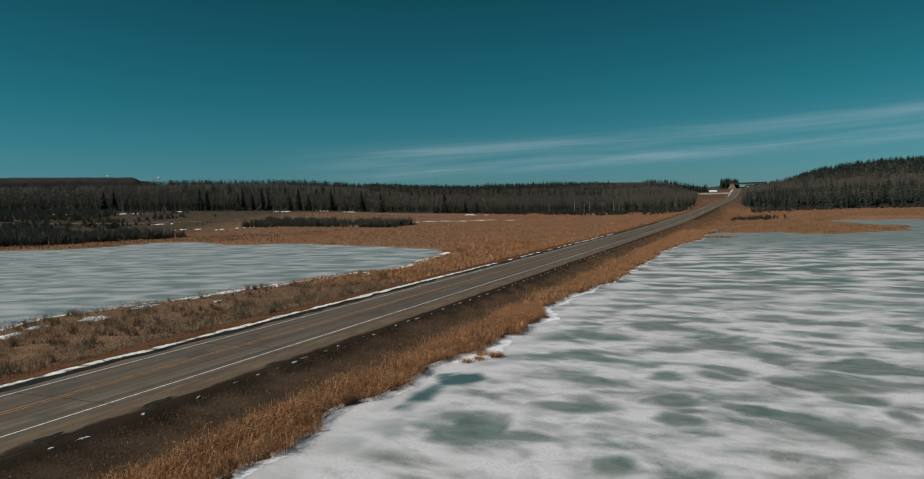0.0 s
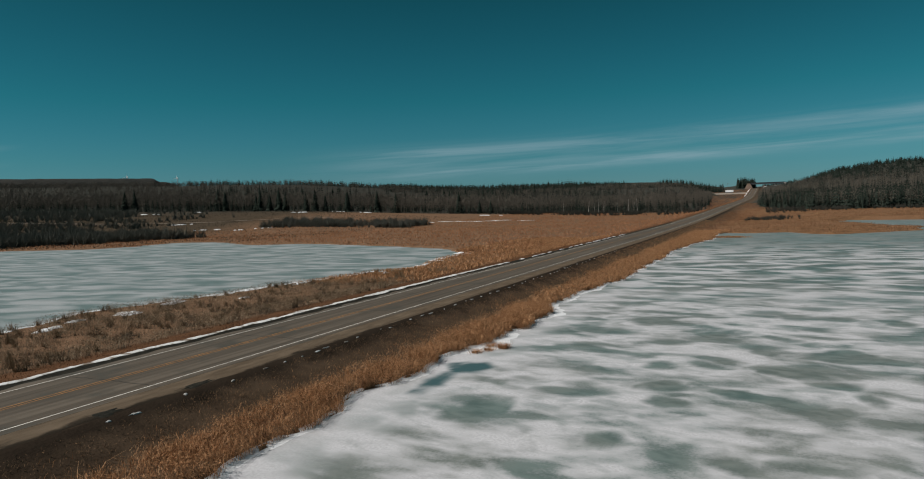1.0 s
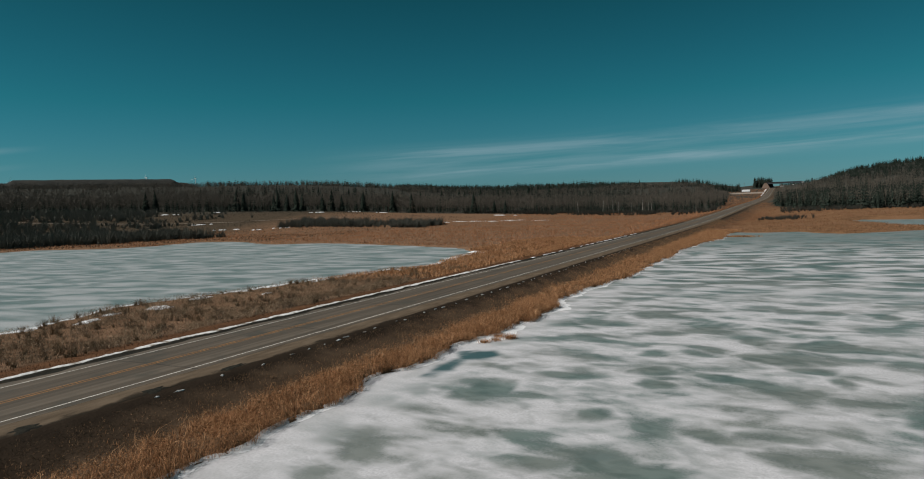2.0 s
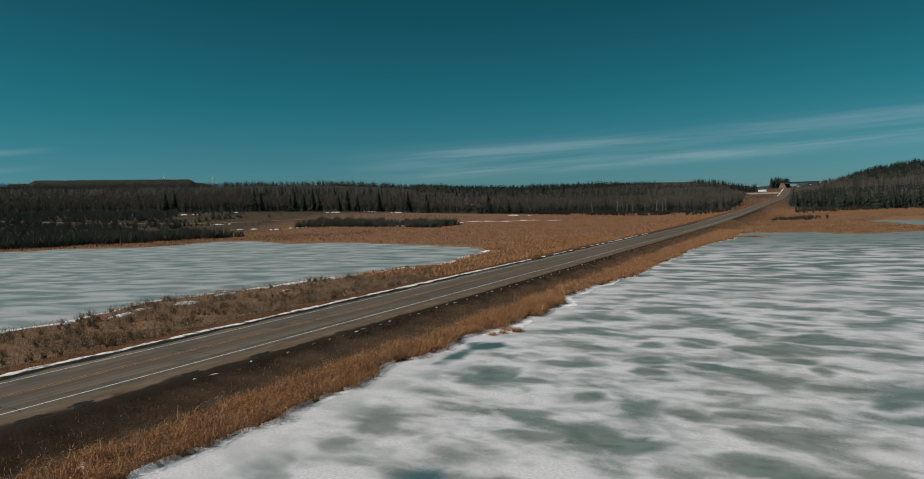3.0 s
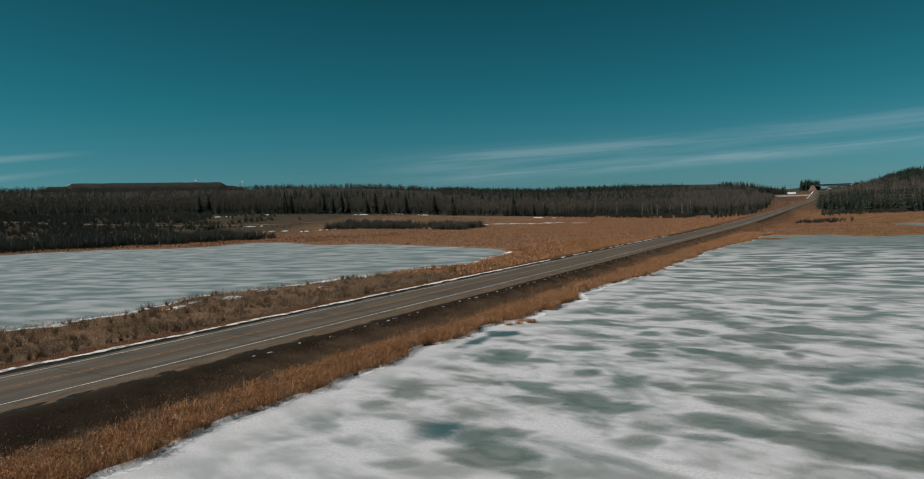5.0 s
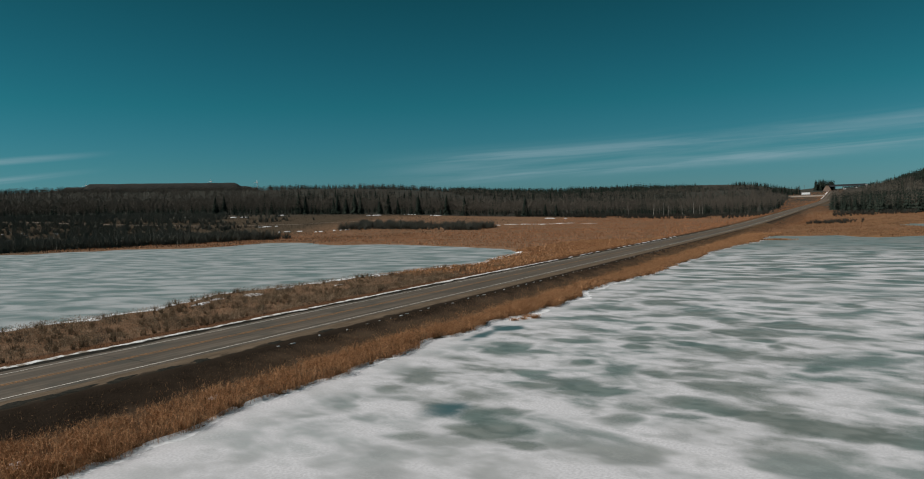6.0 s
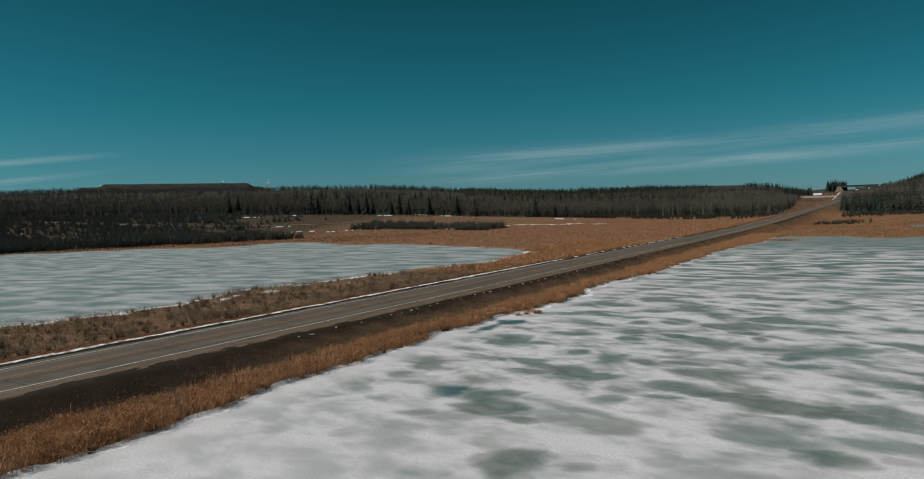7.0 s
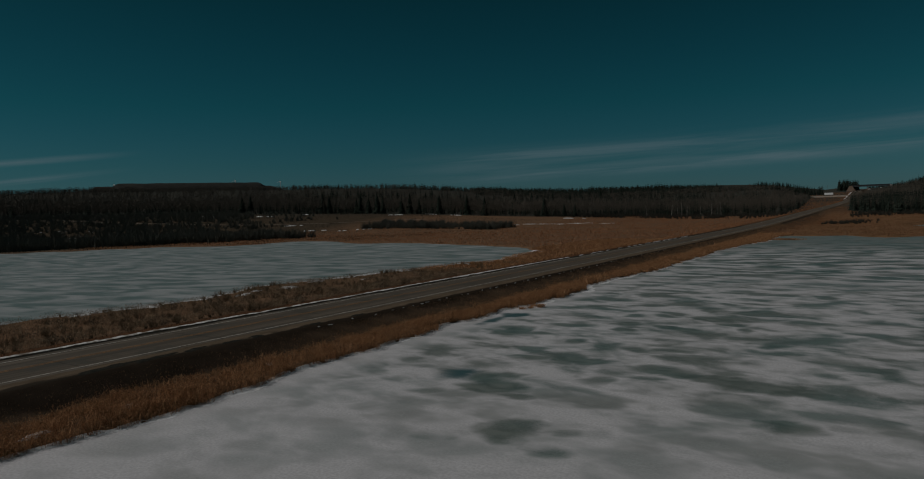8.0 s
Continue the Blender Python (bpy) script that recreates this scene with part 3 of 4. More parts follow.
    tagged(ob, "frozen pond, grey-green ice under wind-blown streaks of snow", "ice", kind="structure")

# ---- road ----
ry_ = np.union1d(gy[(gy > -350) & (gy < 1700)][::3], gy[(gy > 240) & (gy < 1700)])


def ribbon(name, x0, x1, lift, mat, parent=None, ys=ry_, across=2, wander=0.0, seed=1, drop=0.0):
    """A strip along the road between two offsets from its middle."""
    xs = np.linspace(x0, x1, across)
    U, V = np.meshgrid(xs, ys, indexing="ij")
    if wander:
        U = U.copy()
        U[-1] += wander * ripple(ys, ys * 0, seed, 1.7) + wander * ripple(ys, ys * 0, seed + 1, 6.0)
    Z = road_z(V) + lift - 0.012 * np.abs(U)
    Z[-1] -= drop
    return mesh_object(name, np.stack([U, V, Z], -1).reshape(-1, 3), grid_quads(len(xs), len(ys)), mat, parent, flat=False)


def stain_shoulder():
    """Wet black mud creeping over the outer part of the gravel."""
    nt = M_gravel.node_tree
    b = nt.nodes["Principled BSDF"]
    colour = b.inputs["Base Color"].links[0].from_socket
    geo_ = nt.nodes.new("ShaderNodeNewGeometry")
    sx_ = nt.nodes.new("ShaderNodeSeparateXYZ")
    nt.links.new(geo_.outputs["Position"], sx_.inputs[0])
    mp = nt.nodes.new("ShaderNodeMapping")
    mp.inputs["Scale"].default_value = (0.75, 0.32, 1)
    nt.links.new(geo_.outputs["Position"], mp.inputs[0])
    n = nt.nodes.new("ShaderNodeTexNoise")
    n.inputs["Scale"].default_value, n.inputs["Detail"].default_value, n.inputs["Roughness"].default_value = 1.0, 5.0, 0.6
    nt.links.new(mp.outputs[0], n.inputs["Vector"])
    reach = nt.nodes.new("ShaderNodeMapRange")
    for k, v in enumerate((-12.0, 45.0, 1.5, 0.35)):
        reach.inputs[1 + k].default_value = v
    nt.links.new(sx_.outputs[1], reach.inputs[0])
    a, c = nt.nodes.new("ShaderNodeMath"), nt.nodes.new("ShaderNodeMath")
    a.operation, a.inputs[1].default_value = "MULTIPLY_ADD", 3.6
    nt.links.new(n.outputs[0], a.inputs[0])
    nt.links.new(sx_.outputs[0], a.inputs[2])
    nt.links.new(a.outputs[0], c.inputs[0])
    nt.links.new(reach.outputs[0], c.inputs[1])
    edge = nt.nodes.new("ShaderNodeMapRange")
    edge.interpolation_type = "SMOOTHSTEP"
    edge.inputs[1].default_value, edge.inputs[2].default_value = 8.4, 9.1
    nt.links.new(c.outputs[0], edge.inputs[0])
    mx = nt.nodes.new("ShaderNodeMix")
    mx.data_type = "RGBA"
    nt.links.new(edge.outputs[0], mx.inputs[0])
    nt.links.new(colour, mx.inputs[6])
    mx.inputs[7].default_value = (0.036, 0.028, 0.02, 1)
    nt.links.new(mx.outputs[2], b.inputs["Base Color"])


stain_shoulder()
road = ribbon("road", -4.7, 4.3, 0.05, M_asphalt, across=7)
tagged(road, "straight two-lane highway of worn grey-brown asphalt", "road", kind="structure")
shoulder = ribbon("gravel_shoulder", 4.2, 6.75, 0.045, M_gravel, road, ys=np.union1d(np.arange(-350, 400, 1.0), gy[(gy > 400) & (gy < 1500)]), across=6, wander=0.22, seed=21, drop=0.22)
shoulder_2 = ribbon("gravel_shoulder", -4.6, -5.8, 0.045, M_gravel, road, ys=np.union1d(np.arange(-350, 400, 2.0), gy[(gy > 400) & (gy < 1500)]), wander=0.2, seed=31)
for x in (-3.6, 3.6):
    tagged(ribbon("edge_line", x - 0.05, x + 0.05, 0.056, M_white, road), "white painted edge line")
for x in (-0.17, 0.17):
    tagged(ribbon("centre_line", x - 0.05, x + 0.05, 0.056, M_yellow, road), "faded orange centre line")


# ---- grass and reeds ----
def blades(name, x, y, tall, wide, mat, lean=0.35, sink=0.05, droop=0.2, base=None, out=None):
    """Many bent blades in one mesh: foot, knee and tip."""
    n = len(x)
    z = (land(x, y) if base is None else base) - sink
    h = tall * rng.uniform(0.55, 1.15, n)
    w = wide * rng.uniform(0.6, 1.3, n) / 2
    face, dirn = rng.uniform(0, 2 * np.pi, n), rng.uniform(0, 2 * np.pi, n) if out is None else out + rng.normal(0, 0.7, n)
    amount = lean * h * rng.uniform(0.1, 1.0, n)
    px, py = np.cos(face) * w, np.sin(face) * w
    lx, ly = np.cos(dirn) * amount, np.sin(dirn) * amount
    v = np.empty((n, 5, 3))
    v[:, 0] = np.stack([x - px, y - py, z], -1)
    v[:, 1] = np.stack([x + px, y + py, z], -1)
    v[:, 2] = np.stack([x - px * 0.8 + lx * 0.35, y - py * 0.8 + ly * 0.35, z + h * 0.6], -1)
    v[:, 3] = np.stack([x + px * 0.8 + lx * 0.35, y + py * 0.8 + ly * 0.35, z + h * 0.6], -1)
    v[:, 4] = np.stack([x + lx, y + ly, z + h * (1 - droop * rng.uniform(0, 1, n))], -1)
    t = np.array([[0, 1, 3], [0, 3, 2], [2, 3, 4]])
    tris = (np.arange(n)[:, None, None] * 5 + t).reshape(-1, 3)
    return mesh_object(name, v.reshape(-1, 3), tris, mat)


def scatter(n, x0, x1, y0, y1):
    return rng.uniform(x0, x1, n), rng.uniform(y0, y1, n)


def dry(x, y, margin=0.0):
    return (outline_distance(EAST, x, y) > margin) & (outline_distance(WEST, x, y) > margin)


def clumped(x, y, seed, size, keep):
    """Keeps more of the points where a slow noise is high, so that growth stands in clumps."""
    return rng.uniform(0, 1, len(x)) < keep + (1 - keep) * smooth(-0.5, 0.6, ripple(x, y, seed, size))


def belt(name, label, category, n, area, mat, tall, wide, keep=0.4, size=1.6, where=None, tuft=0.0, per=16, **kw):
    out = None
    if tuft:
        # blades spring from tussocks and lean away from their middles
        m = n // per
        cx, cy = scatter(m, *area)
        who = rng.integers(0, m, n)
        grow = rng.uniform(0.42, 1.4, m)[who]
        ox, oy = rng.normal(0, tuft, n), rng.normal(0, tuft, n)
        x, y, out = cx[who] + ox, cy[who] + oy, np.arctan2(oy, ox)
    else:
        x, y = scatter(n, *area)
        grow = np.ones(n)
    ok = clumped(x, y, 41, size, keep)
    if where is not None:
        ok &= where(x, y)
    x, y = x[ok], y[ok]
    t = tall * grow[ok] * (0.78 + 0.3 * ripple(x, y, 43, size * 1.4))
    return tagged(blades(name, x, y, t, wide, mat, out=None if out is None else out[ok], **kw), label, category, kind="stuff")


def east_d(x, y):
    return outline_distance(EAST, x, y)


def rim_d(x, y):
    """Distance from the ragged waterline, along which the ground dips under the ice."""
    return east_d(x, y) + 0.75 * ripple(x, y, 8, 3.1) + 0.6 * ripple(x, y, 9, 1.5) + 1.7 * ripple(x, y, 10, 11.0) * smooth(150, 220, y)


def flecks(name, label, category, n, area, mat, low, high, long_, wide, where=None, keep=0.35, size=1.3):
    """Broken leaves and seed heads at all angles among the stems."""
    x, y = scatter(n, *area)
    ok = clumped(x, y, 41, size, keep)
    if where is not None:
        ok &= where(x, y)
    x, y = x[ok], y[ok]
    n = len(x)
    z = np.maximum(land(x, y), 0) + rng.uniform(low, high, n) * (0.75 + 0.35 * ripple(x, y, 43, size * 1.4))
    d, e = rng.normal(size=(n, 3)), rng.normal(size=(n, 3))
    d[:, 2] = np.abs(d[:, 2]) * 0.9
    d /= np.linalg.norm(d, axis=1)[:, None]
    e = np.cross(d, e)
    e /= np.linalg.norm(e, axis=1)[:, None] + 1e-9
    c = np.stack([x, y, z], -1)
    ln, w = (long_ * rng.uniform(0.5, 1.4, n))[:, None], (wide * rng.uniform(0.6, 1.4, n))[:, None]
    v = np.stack([c - e * w, c + e * w, c + d * ln], 1)
    return tagged(mesh_object(name, v.reshape(-1, 3), np.arange(3 * n).reshape(-1, 3), mat), label, category, kind="stuff")


def inner(x, y):
    """The reeds thin out up the bank."""
    return rng.uniform(0, 1, len(x)) < smooth(9.7, 12.2, x + 1.1 * ripple(x, y, 50, 4.0) + 0.6 * ripple(x, y, 54, 1.3))


belt("reeds", "golden dry reeds in a dense belt at the ice edge", "reeds", 290000, (8.8, 18, -52, 62), M_reed, 0.86, 0.017, lean=1.35, droop=0.75, tuft=0.26, per=46,
     where=lambda x, y: (rim_d(x, y) > -0.1) & inner(x, y))
belt("reeds", "golden dry reeds thinning into the distance along the ice", "reeds", 120000, (9.0, 22, 62, 240), M_reed, 0.95, 0.036, lean=1.2, droop=0.6, tuft=0.26, per=14,
     where=lambda x, y: (rim_d(x, y) > -0.1) & inner(x, y))
belt("reeds", "upright dry reeds in a dense wall at the ice edge", "reeds", 250000, (12.0, 24, -52, 235), M_reed, 0.92, 0.02, lean=0.5, droop=0.4, keep=0.25, size=1.1, tuft=0.18, per=38,
     where=lambda x, y: (rim_d(x, y) > 0.0) & (rim_d(x, y) < 0.8))
flecks("reeds", "tangled broken leaves and heads of dry reeds", "reeds", 330000, (9.0, 18, -52, 62), M_reed, 0.25, 0.8, 0.15, 0.011, where=lambda x, y: (rim_d(x, y) > -0.1) & inner(x, y))
flecks("reeds", "tangled dry reed leaves along the far ice edge", "reeds", 90000, (9.0, 22, 62, 235), M_reed, 0.3, 0.9, 0.26, 0.024, where=lambda x, y: (rim_d(x, y) > -0.1) & inner(x, y))
belt("reeds", "sparse tawny grass stems on the embankment slope", "reeds", 60000, (7.4, 12.0, -52, 120), M_reed, 0.4, 0.015, lean=0.9, droop=0.4, keep=0.2, size=2.5,
     where=lambda x, y: rng.uniform(0, 1, len(x)) < smooth(7.4, 11.5, x) * 0.9)
belt("embankment_grass", "short dark brown grass on the embankment slope", "grass", 82000, (6.4, 12.5, -55, 110), M_turf, 0.2, 0.018, keep=0.75, lean=1.1, tuft=0.3, per=14,
     where=lambda x, y: (x > 6.9 + 0.3 * ripple(x, y, 51, 2.0)) & (rng.uniform(0, 1, len(x)) < 0.22 + 0.78 * np.maximum(smooth(-2, 18, y), smooth(8.8, 11.0, x))))
belt("embankment_grass", "dark brown grass on the far embankment", "grass", 30000, (6.4, 12.0, 110, 320), M_turf, 0.32, 0.06, keep=0.6, lean=0.7,
     where=lambda x, y: x > 6.8)
flecks("embankment_grass", "tawny broken stalks over the dark embankment", "grass", 60000, (7.2, 12.2, -50, 110), M_turf, 0.02, 0.2, 0.12, 0.011, keep=0.3, where=lambda x, y: rng.uniform(0, 1, len(x)) < 0.25 + 0.75 * smooth(8.0, 11.0, x))
belt("verge_grass", "russet flattened grass on the road verge", "grass", 28000, (-11, -6.2, -30, 160), M_verge, 0.2, 0.03, keep=0.6, lean=0.9)
brushy = lambda x, y: (rng.uniform(0, 1, len(x)) < 0.45 + 0.55 * smooth(1, 6, outline_distance(WEST, x, y) + 2.5 * ripple(x, y, 53, 4.0))) & (outline_distance(WEST, x, y) > 0.1) & (x < -10.0 + 0.9 * ripple(x, y, 52, 5.0))
belt("brush", "grey-brown dead weeds and brush between road and pond", "brush", 105000, (-38, -8.6, -25, 75), M_brush, 0.75, 0.022, keep=0.25, size=2.0, lean=0.8, droop=0.3, tuft=0.3, per=30, where=brushy)
flecks("brush", "tangled dead leaves and stalks in the roadside weeds", "brush", 150000, (-38, -8.6, -25, 78), M_brush, 0.1, 0.85, 0.22, 0.018, where=brushy, keep=0.2, size=2.0)
belt("brush", "golden brown dead weeds and reeds beside the road", "brush", 80000, (-38, -8.6, 75, 200), M_reed, 0.8, 0.055, keep=0.35, size=3.0, lean=0.9,
     where=lambda x, y: (outline_distance(WEST, x, y) > 0.1) & (x < -8.8))
belt("marsh_grass", "wide golden marsh of dead sedge beyond the pond", "marsh", 120000, (-250, -8, 130, 500), M_sedge, 0.75, 0.15, keep=0.45, size=6.0, lean=0.8, where=lambda x, y: dry(x, y, 0.2) & (y < 352 + (x + 140) * 0.75 + 200 * (x > -140)))
belt("marsh_grass", "russet sedge on the flat beside the far shore", "marsh", 90000, (9, 260, 190, 470), M_russet, 0.6, 0.12, lean=0.9, keep=0.75, size=9.0, where=lambda x, y: dry(x, y, 0.2))
belt("marsh_grass", "tan dead grass along the rising highway", "marsh", 14000, (7.5, 36, 235, 660), M_russet, 0.55, 0.22, lean=0.9, keep=0.7, size=9.0, where=lambda x, y: dry(x, y, 0.2) & (x > 8 + 0.004 * y) & (x < 13 + (y - 235) * 0.06))
belt("marsh_grass", "dull brown sedge along the wooded pond edge", "marsh", 32000, (-400, -150, 90, 400), M_dull, 0.7, 0.26, keep=0.35, size=9.0, where=lambda x, y: dry(x, y, 0.2))


# ---- woods ----
def lay(template, x, y, z, size, turn):
    """Copies of one template of corners and triangles in one array."""
    tv, tt = template
    c, s = np.cos(turn)[:, None], np.sin(turn)[:, None]
    v = np.empty((len(x), len(tv), 3))
    v[:, :, 0] = x[:, None] + (tv[:, 0] * c - tv[:, 1] * s) * size[:, None]
    v[:, :, 1] = y[:, None] + (tv[:, 0] * s + tv[:, 1] * c) * size[:, None]
    v[:, :, 2] = z[:, None] + tv[:, 2] * size[:, None]
    tris = (np.arange(len(x))[:, None, None] * len(tv) + tt).reshape(-1, 3)
    return v.reshape(-1, 3), tris


def spike(a, b, w, v, t, r):
    """A thin tapering sliver from a to b, as two crossed triangles."""
    a, b = np.array(a), np.array(b)
    for _ in range(2):
        d = r.normal(size=3)
        d -= (b - a) * (d @ (b - a)) / ((b - a) @ (b - a))
        d *= w / (np.linalg.norm(d) + 1e-9)
        k = len(v)
        v += [a - d, a + d, b]
        t.append((k, k + 1, k + 2))


def bare_tree(seed, twigs=34, width=1.0):
    """A leafless tree one unit tall: thin trunk, limbs, and a rounded crown of fine twigs."""
    r = np.random.default_rng(seed)
    v, t = [], []
    spike((0, 0, -0.03), (r.normal(0, 0.03), r.normal(0, 0.03), 0.88), 0.0075 * width, v, t, r)
    wide_ = r.uniform(0.15, 0.24)
    for _ in range(5):
        z, a, ln = r.uniform(0.28, 0.65), r.uniform(0, 2 * np.pi), r.uniform(0.1, 0.2)
        spike((0, 0, z), (np.cos(a) * ln, np.sin(a) * ln, z + r.uniform(0.1, 0.24)), 0.005 * width, v, t, r)
    for _ in range(twigs):
        p = r.normal(size=3)
        p *= r.uniform(0.35, 1.0) ** 0.5 / np.linalg.norm(p)
        foot = np.array((p[0] * wide_, p[1] * wide_, 0.64 + 0.3 * p[2]))
        way = p * 0.6 + r.normal(0, 0.55, 3) + (0, 0, 0.55)
        tip = foot + way / np.linalg.norm(way) * r.uniform(0.07, 0.15)
        side = np.cross(way, r.normal(size=3))
        side *= 0.008 * width / np.linalg.norm(side)
        k = len(v)
        v += [foot - side, foot + side, tip]
        t.append((k, k + 1, k + 2))
    return np.array(v), np.array(t)


def spruce_shape(seed, tiers=9, rays=9, wide=1.0):
    """A spruce crown one unit tall: tiers of drooping boughs, ragged in length."""
    r = np.random.default_rng(seed)
    v, t = [], []
    for i in range(tiers):
        f = i / (tiers - 1)
        z, reach = 0.06 + 0.86 * f, wide * (0.21 * (1 - f) ** 0.85 + 0.015)
        for j in range(rays):
            a = 2 * np.pi * (j + r.uniform(-0.35, 0.35)) / rays + i
            ln, half = reach * r.uniform(0.6, 1.2), 0.38 + 0.2 * r.uniform()
            k = len(v)
            top = z + 0.11 * (1 - 0.5 * f)
            v += [(0, 0, top), (np.cos(a - half) * ln * 0.7, np.sin(a - half) * ln * 0.7, z - 0.01),
                  (np.cos(a) * ln, np.sin(a) * ln, z - 0.035 - 0.03 * r.uniform()), (np.cos(a + half) * ln * 0.7, np.sin(a + half) * ln * 0.7, z - 0.01)]
            t += [(k, k + 1, k + 2), (k, k + 2, k + 3)]
    k = len(v)
    v += [(0.012, 0, 0.9), (-0.012, 0.01, 0.9), (0, 0, 1.0)]
    t.append((k, k + 1, k + 2))
    return np.array(v), np.array(t)


def shrub_shape(seed, twigs=26, thick=0.03):
    r = np.random.default_rng(seed)
    v, t = [], []
    for _ in range(twigs):
        a, b = r.uniform(0, 2 * np.pi, 2)
        q, p = r.uniform(0, 0.25), r.uniform(0.1, 0.6)
        spike((np.cos(a) * q, np.sin(a) * q, -0.03), (np.cos(b) * p, np.sin(b) * p, r.uniform(0.45, 1.0)), thick, v, t, r)
    return np.array(v), np.array(t)


def in_woods(n, az0, az1, d0, d1, power=1.0, inset=0.0):
    """Places in the woods, between two bearings and from the wood's edge inwards."""
    az = rng.uniform(az0, az1, n)
    edge = np.interp(az, AZ, EDGE)
    d = edge + inset + d0 + (d1 - d0) * rng.uniform(0, 1, n) ** power + 12 * ripple(az * 8, az * 0, 61, 3.0)
    x, y = CX - d * np.sin(np.radians(az)), CY + d * np.cos(np.radians(az))
    # the highway runs clear, with a yard and a side road to the west of it
    ok = np.where(x > 0, x > np.interp(y, [400, 653, 850, 1050], [31.5, 20, 24, 51]), x < yard_edge(y))
    return x[ok], y[ok]


def wood(name, label, shapes, x, y, size, mat, category="woods"):
    """Trees of a few kinds in one mesh; they stay low on the windy crest."""
    z = land(x, y)
    far, az = polar(x, y)
    size = size * (1 - 0.5 * smooth(250, 650, far - np.interp(az, AZ, EDGE)) * (far < 1400) * (shapes is far_bare))
    pick = rng.integers(0, len(shapes), len(x))
    V, T, k = [], [], 0
    for i, s in enumerate(shapes):
        m = pick == i
        v, t = lay(s, x[m], y[m], z[m], size[m], rng.uniform(0, 6.28, m.sum()))
        V.append(v)
        T.append(t + k)
        k += len(v)
    return tagged(mesh_object(name, np.concatenate(V), np.concatenate(T), mat), label, category, kind="stuff")


near_bare = [bare_tree(s, 46, 1.1) for s in range(5)]
far_bare = [bare_tree(s + 20, 33, 1.85) for s in range(4)]
dark_spruce = [spruce_shape(s + 40, 7, 6) for s in range(5)]
small_spruce = [spruce_shape(s + 50, 5, 6, 2.1) for s in range(4)]
x, y = in_woods(3600, 1, 76, 0, 150)
wood("bare_woods", "grey-brown leafless aspens along the wood's edge", near_bare, x, y, rng.uniform(9, 16, len(x)), M_twig)
x, y = in_woods(350, 2, 10, 0, 240)
wood("bare_woods", "leafless grey trees beside the far highway", near_bare, x, y, rng.uniform(7, 12, len(x)), M_twig)
x, y = in_woods(420, -18, 0.5, -2, 90)
wood("bare_woods", "grey leafless trees mixed into the spruce stand", near_bare, x, y, rng.uniform(8, 13, len(x)), M_twig)
x, y = in_woods(1300, -18, 1, 150, 470)
wood("bare_woods", "grey leafless trees on the slope above the spruces", far_bare, x, y, rng.uniform(8, 13, len(x)), M_twig)
x, y = in_woods(2300, 44, 77, 60, 800)
wood("bare_woods", "dense grey leafless woods above the pond", far_bare, x, y, rng.uniform(9, 15, len(x)), M_twig)
x, y = in_woods(5600, 1, 74, 110, 740, 0.85)
wood("bare_woods", "grey leafless woods climbing the hillside", far_bare, x, y, rng.uniform(8, 14, len(x)) * (1 + 0.25 * ripple(x, y, 62, 70.0)), M_twig)
x, y = in_woods(650, 3, 20, 0, 320)
wood("spruce_woods", "dark spruces mixed into the woods beside the highway", dark_spruce, x, y, rng.uniform(6, 11, len(x)), M_needle)
x, y = in_woods(1000, 12, 45, 40, 330)
wood("spruce_woods", "dark green spruces scattered in the leafless woods", dark_spruce, x, y, rng.uniform(7, 14, len(x)) * (1 + 0.25 * ripple(x, y, 64, 50.0)), M_needle)
x, y = in_woods(500, -18, 0.0, 170, 520)
wood("spruce_woods", "dark spruces among grey trees on the hillside", dark_spruce, x, y, rng.uniform(7, 12, len(x)), M_needle)
x, y = in_woods(1500, 11, 31, 470, 830)
wood("spruce_woods", "close dark spruces on the rounded ridge behind the marsh", small_spruce, x, y, rng.uniform(6, 10, len(x)), M_needle)
x, y = in_woods(1100, 14, 46, 560, 860)
wood("spruce_woods", "dark spruces along the crest of the ridge", small_spruce, x, y, rng.uniform(6, 11, len(x)) * (1 + 0.3 * ripple(x, y, 63, 60.0)), M_needle)
x, y = in_woods(1900, -18, 3.4, -6, 170)
wood("spruce_woods", "dense dark spruce stand beside the marsh", dark_spruce, x, y, rng.uniform(8, 14, len(x)), M_needle)

x, y = in_woods(2300, -20, 0.5, 450, 880)
wood("spruce_woods", "close dark spruces along the crest of the hill", small_spruce, x, y, rng.uniform(5, 8.5, len(x)), M_needle)
x, y = in_woods(500, 1, 14, 480, 800)
wood("spruce_woods", "scattered dark spruces on the crest beside the highway", small_spruce, x, y, rng.uniform(4, 8, len(x)), M_needle)
x, y = in_woods(420, 40, 74, 0, 160)
wood("spruce_woods", "dark spruces low in the leafless woods", dark_spruce, x, y, rng.uniform(6, 12, len(x)), M_needle)

# single spruces that stand out at the wood's edge
def spruce(height, seed):
    base = tagged(new("spruce_tree"), "tall dark green spruce at the edge of leafless woods", "tree", group="spruces at the wood's edge")
    v, t = spruce_shape(seed, 14, 12)
    crown = mesh_object("crown", v * height, t, M_needle, base)
    part("trunk", rod(bmesh.new(), (0, 0, -0.3), (0, 0, height * 0.9), height * 0.014, 0.02, 6), M_trunk, base)
    return base


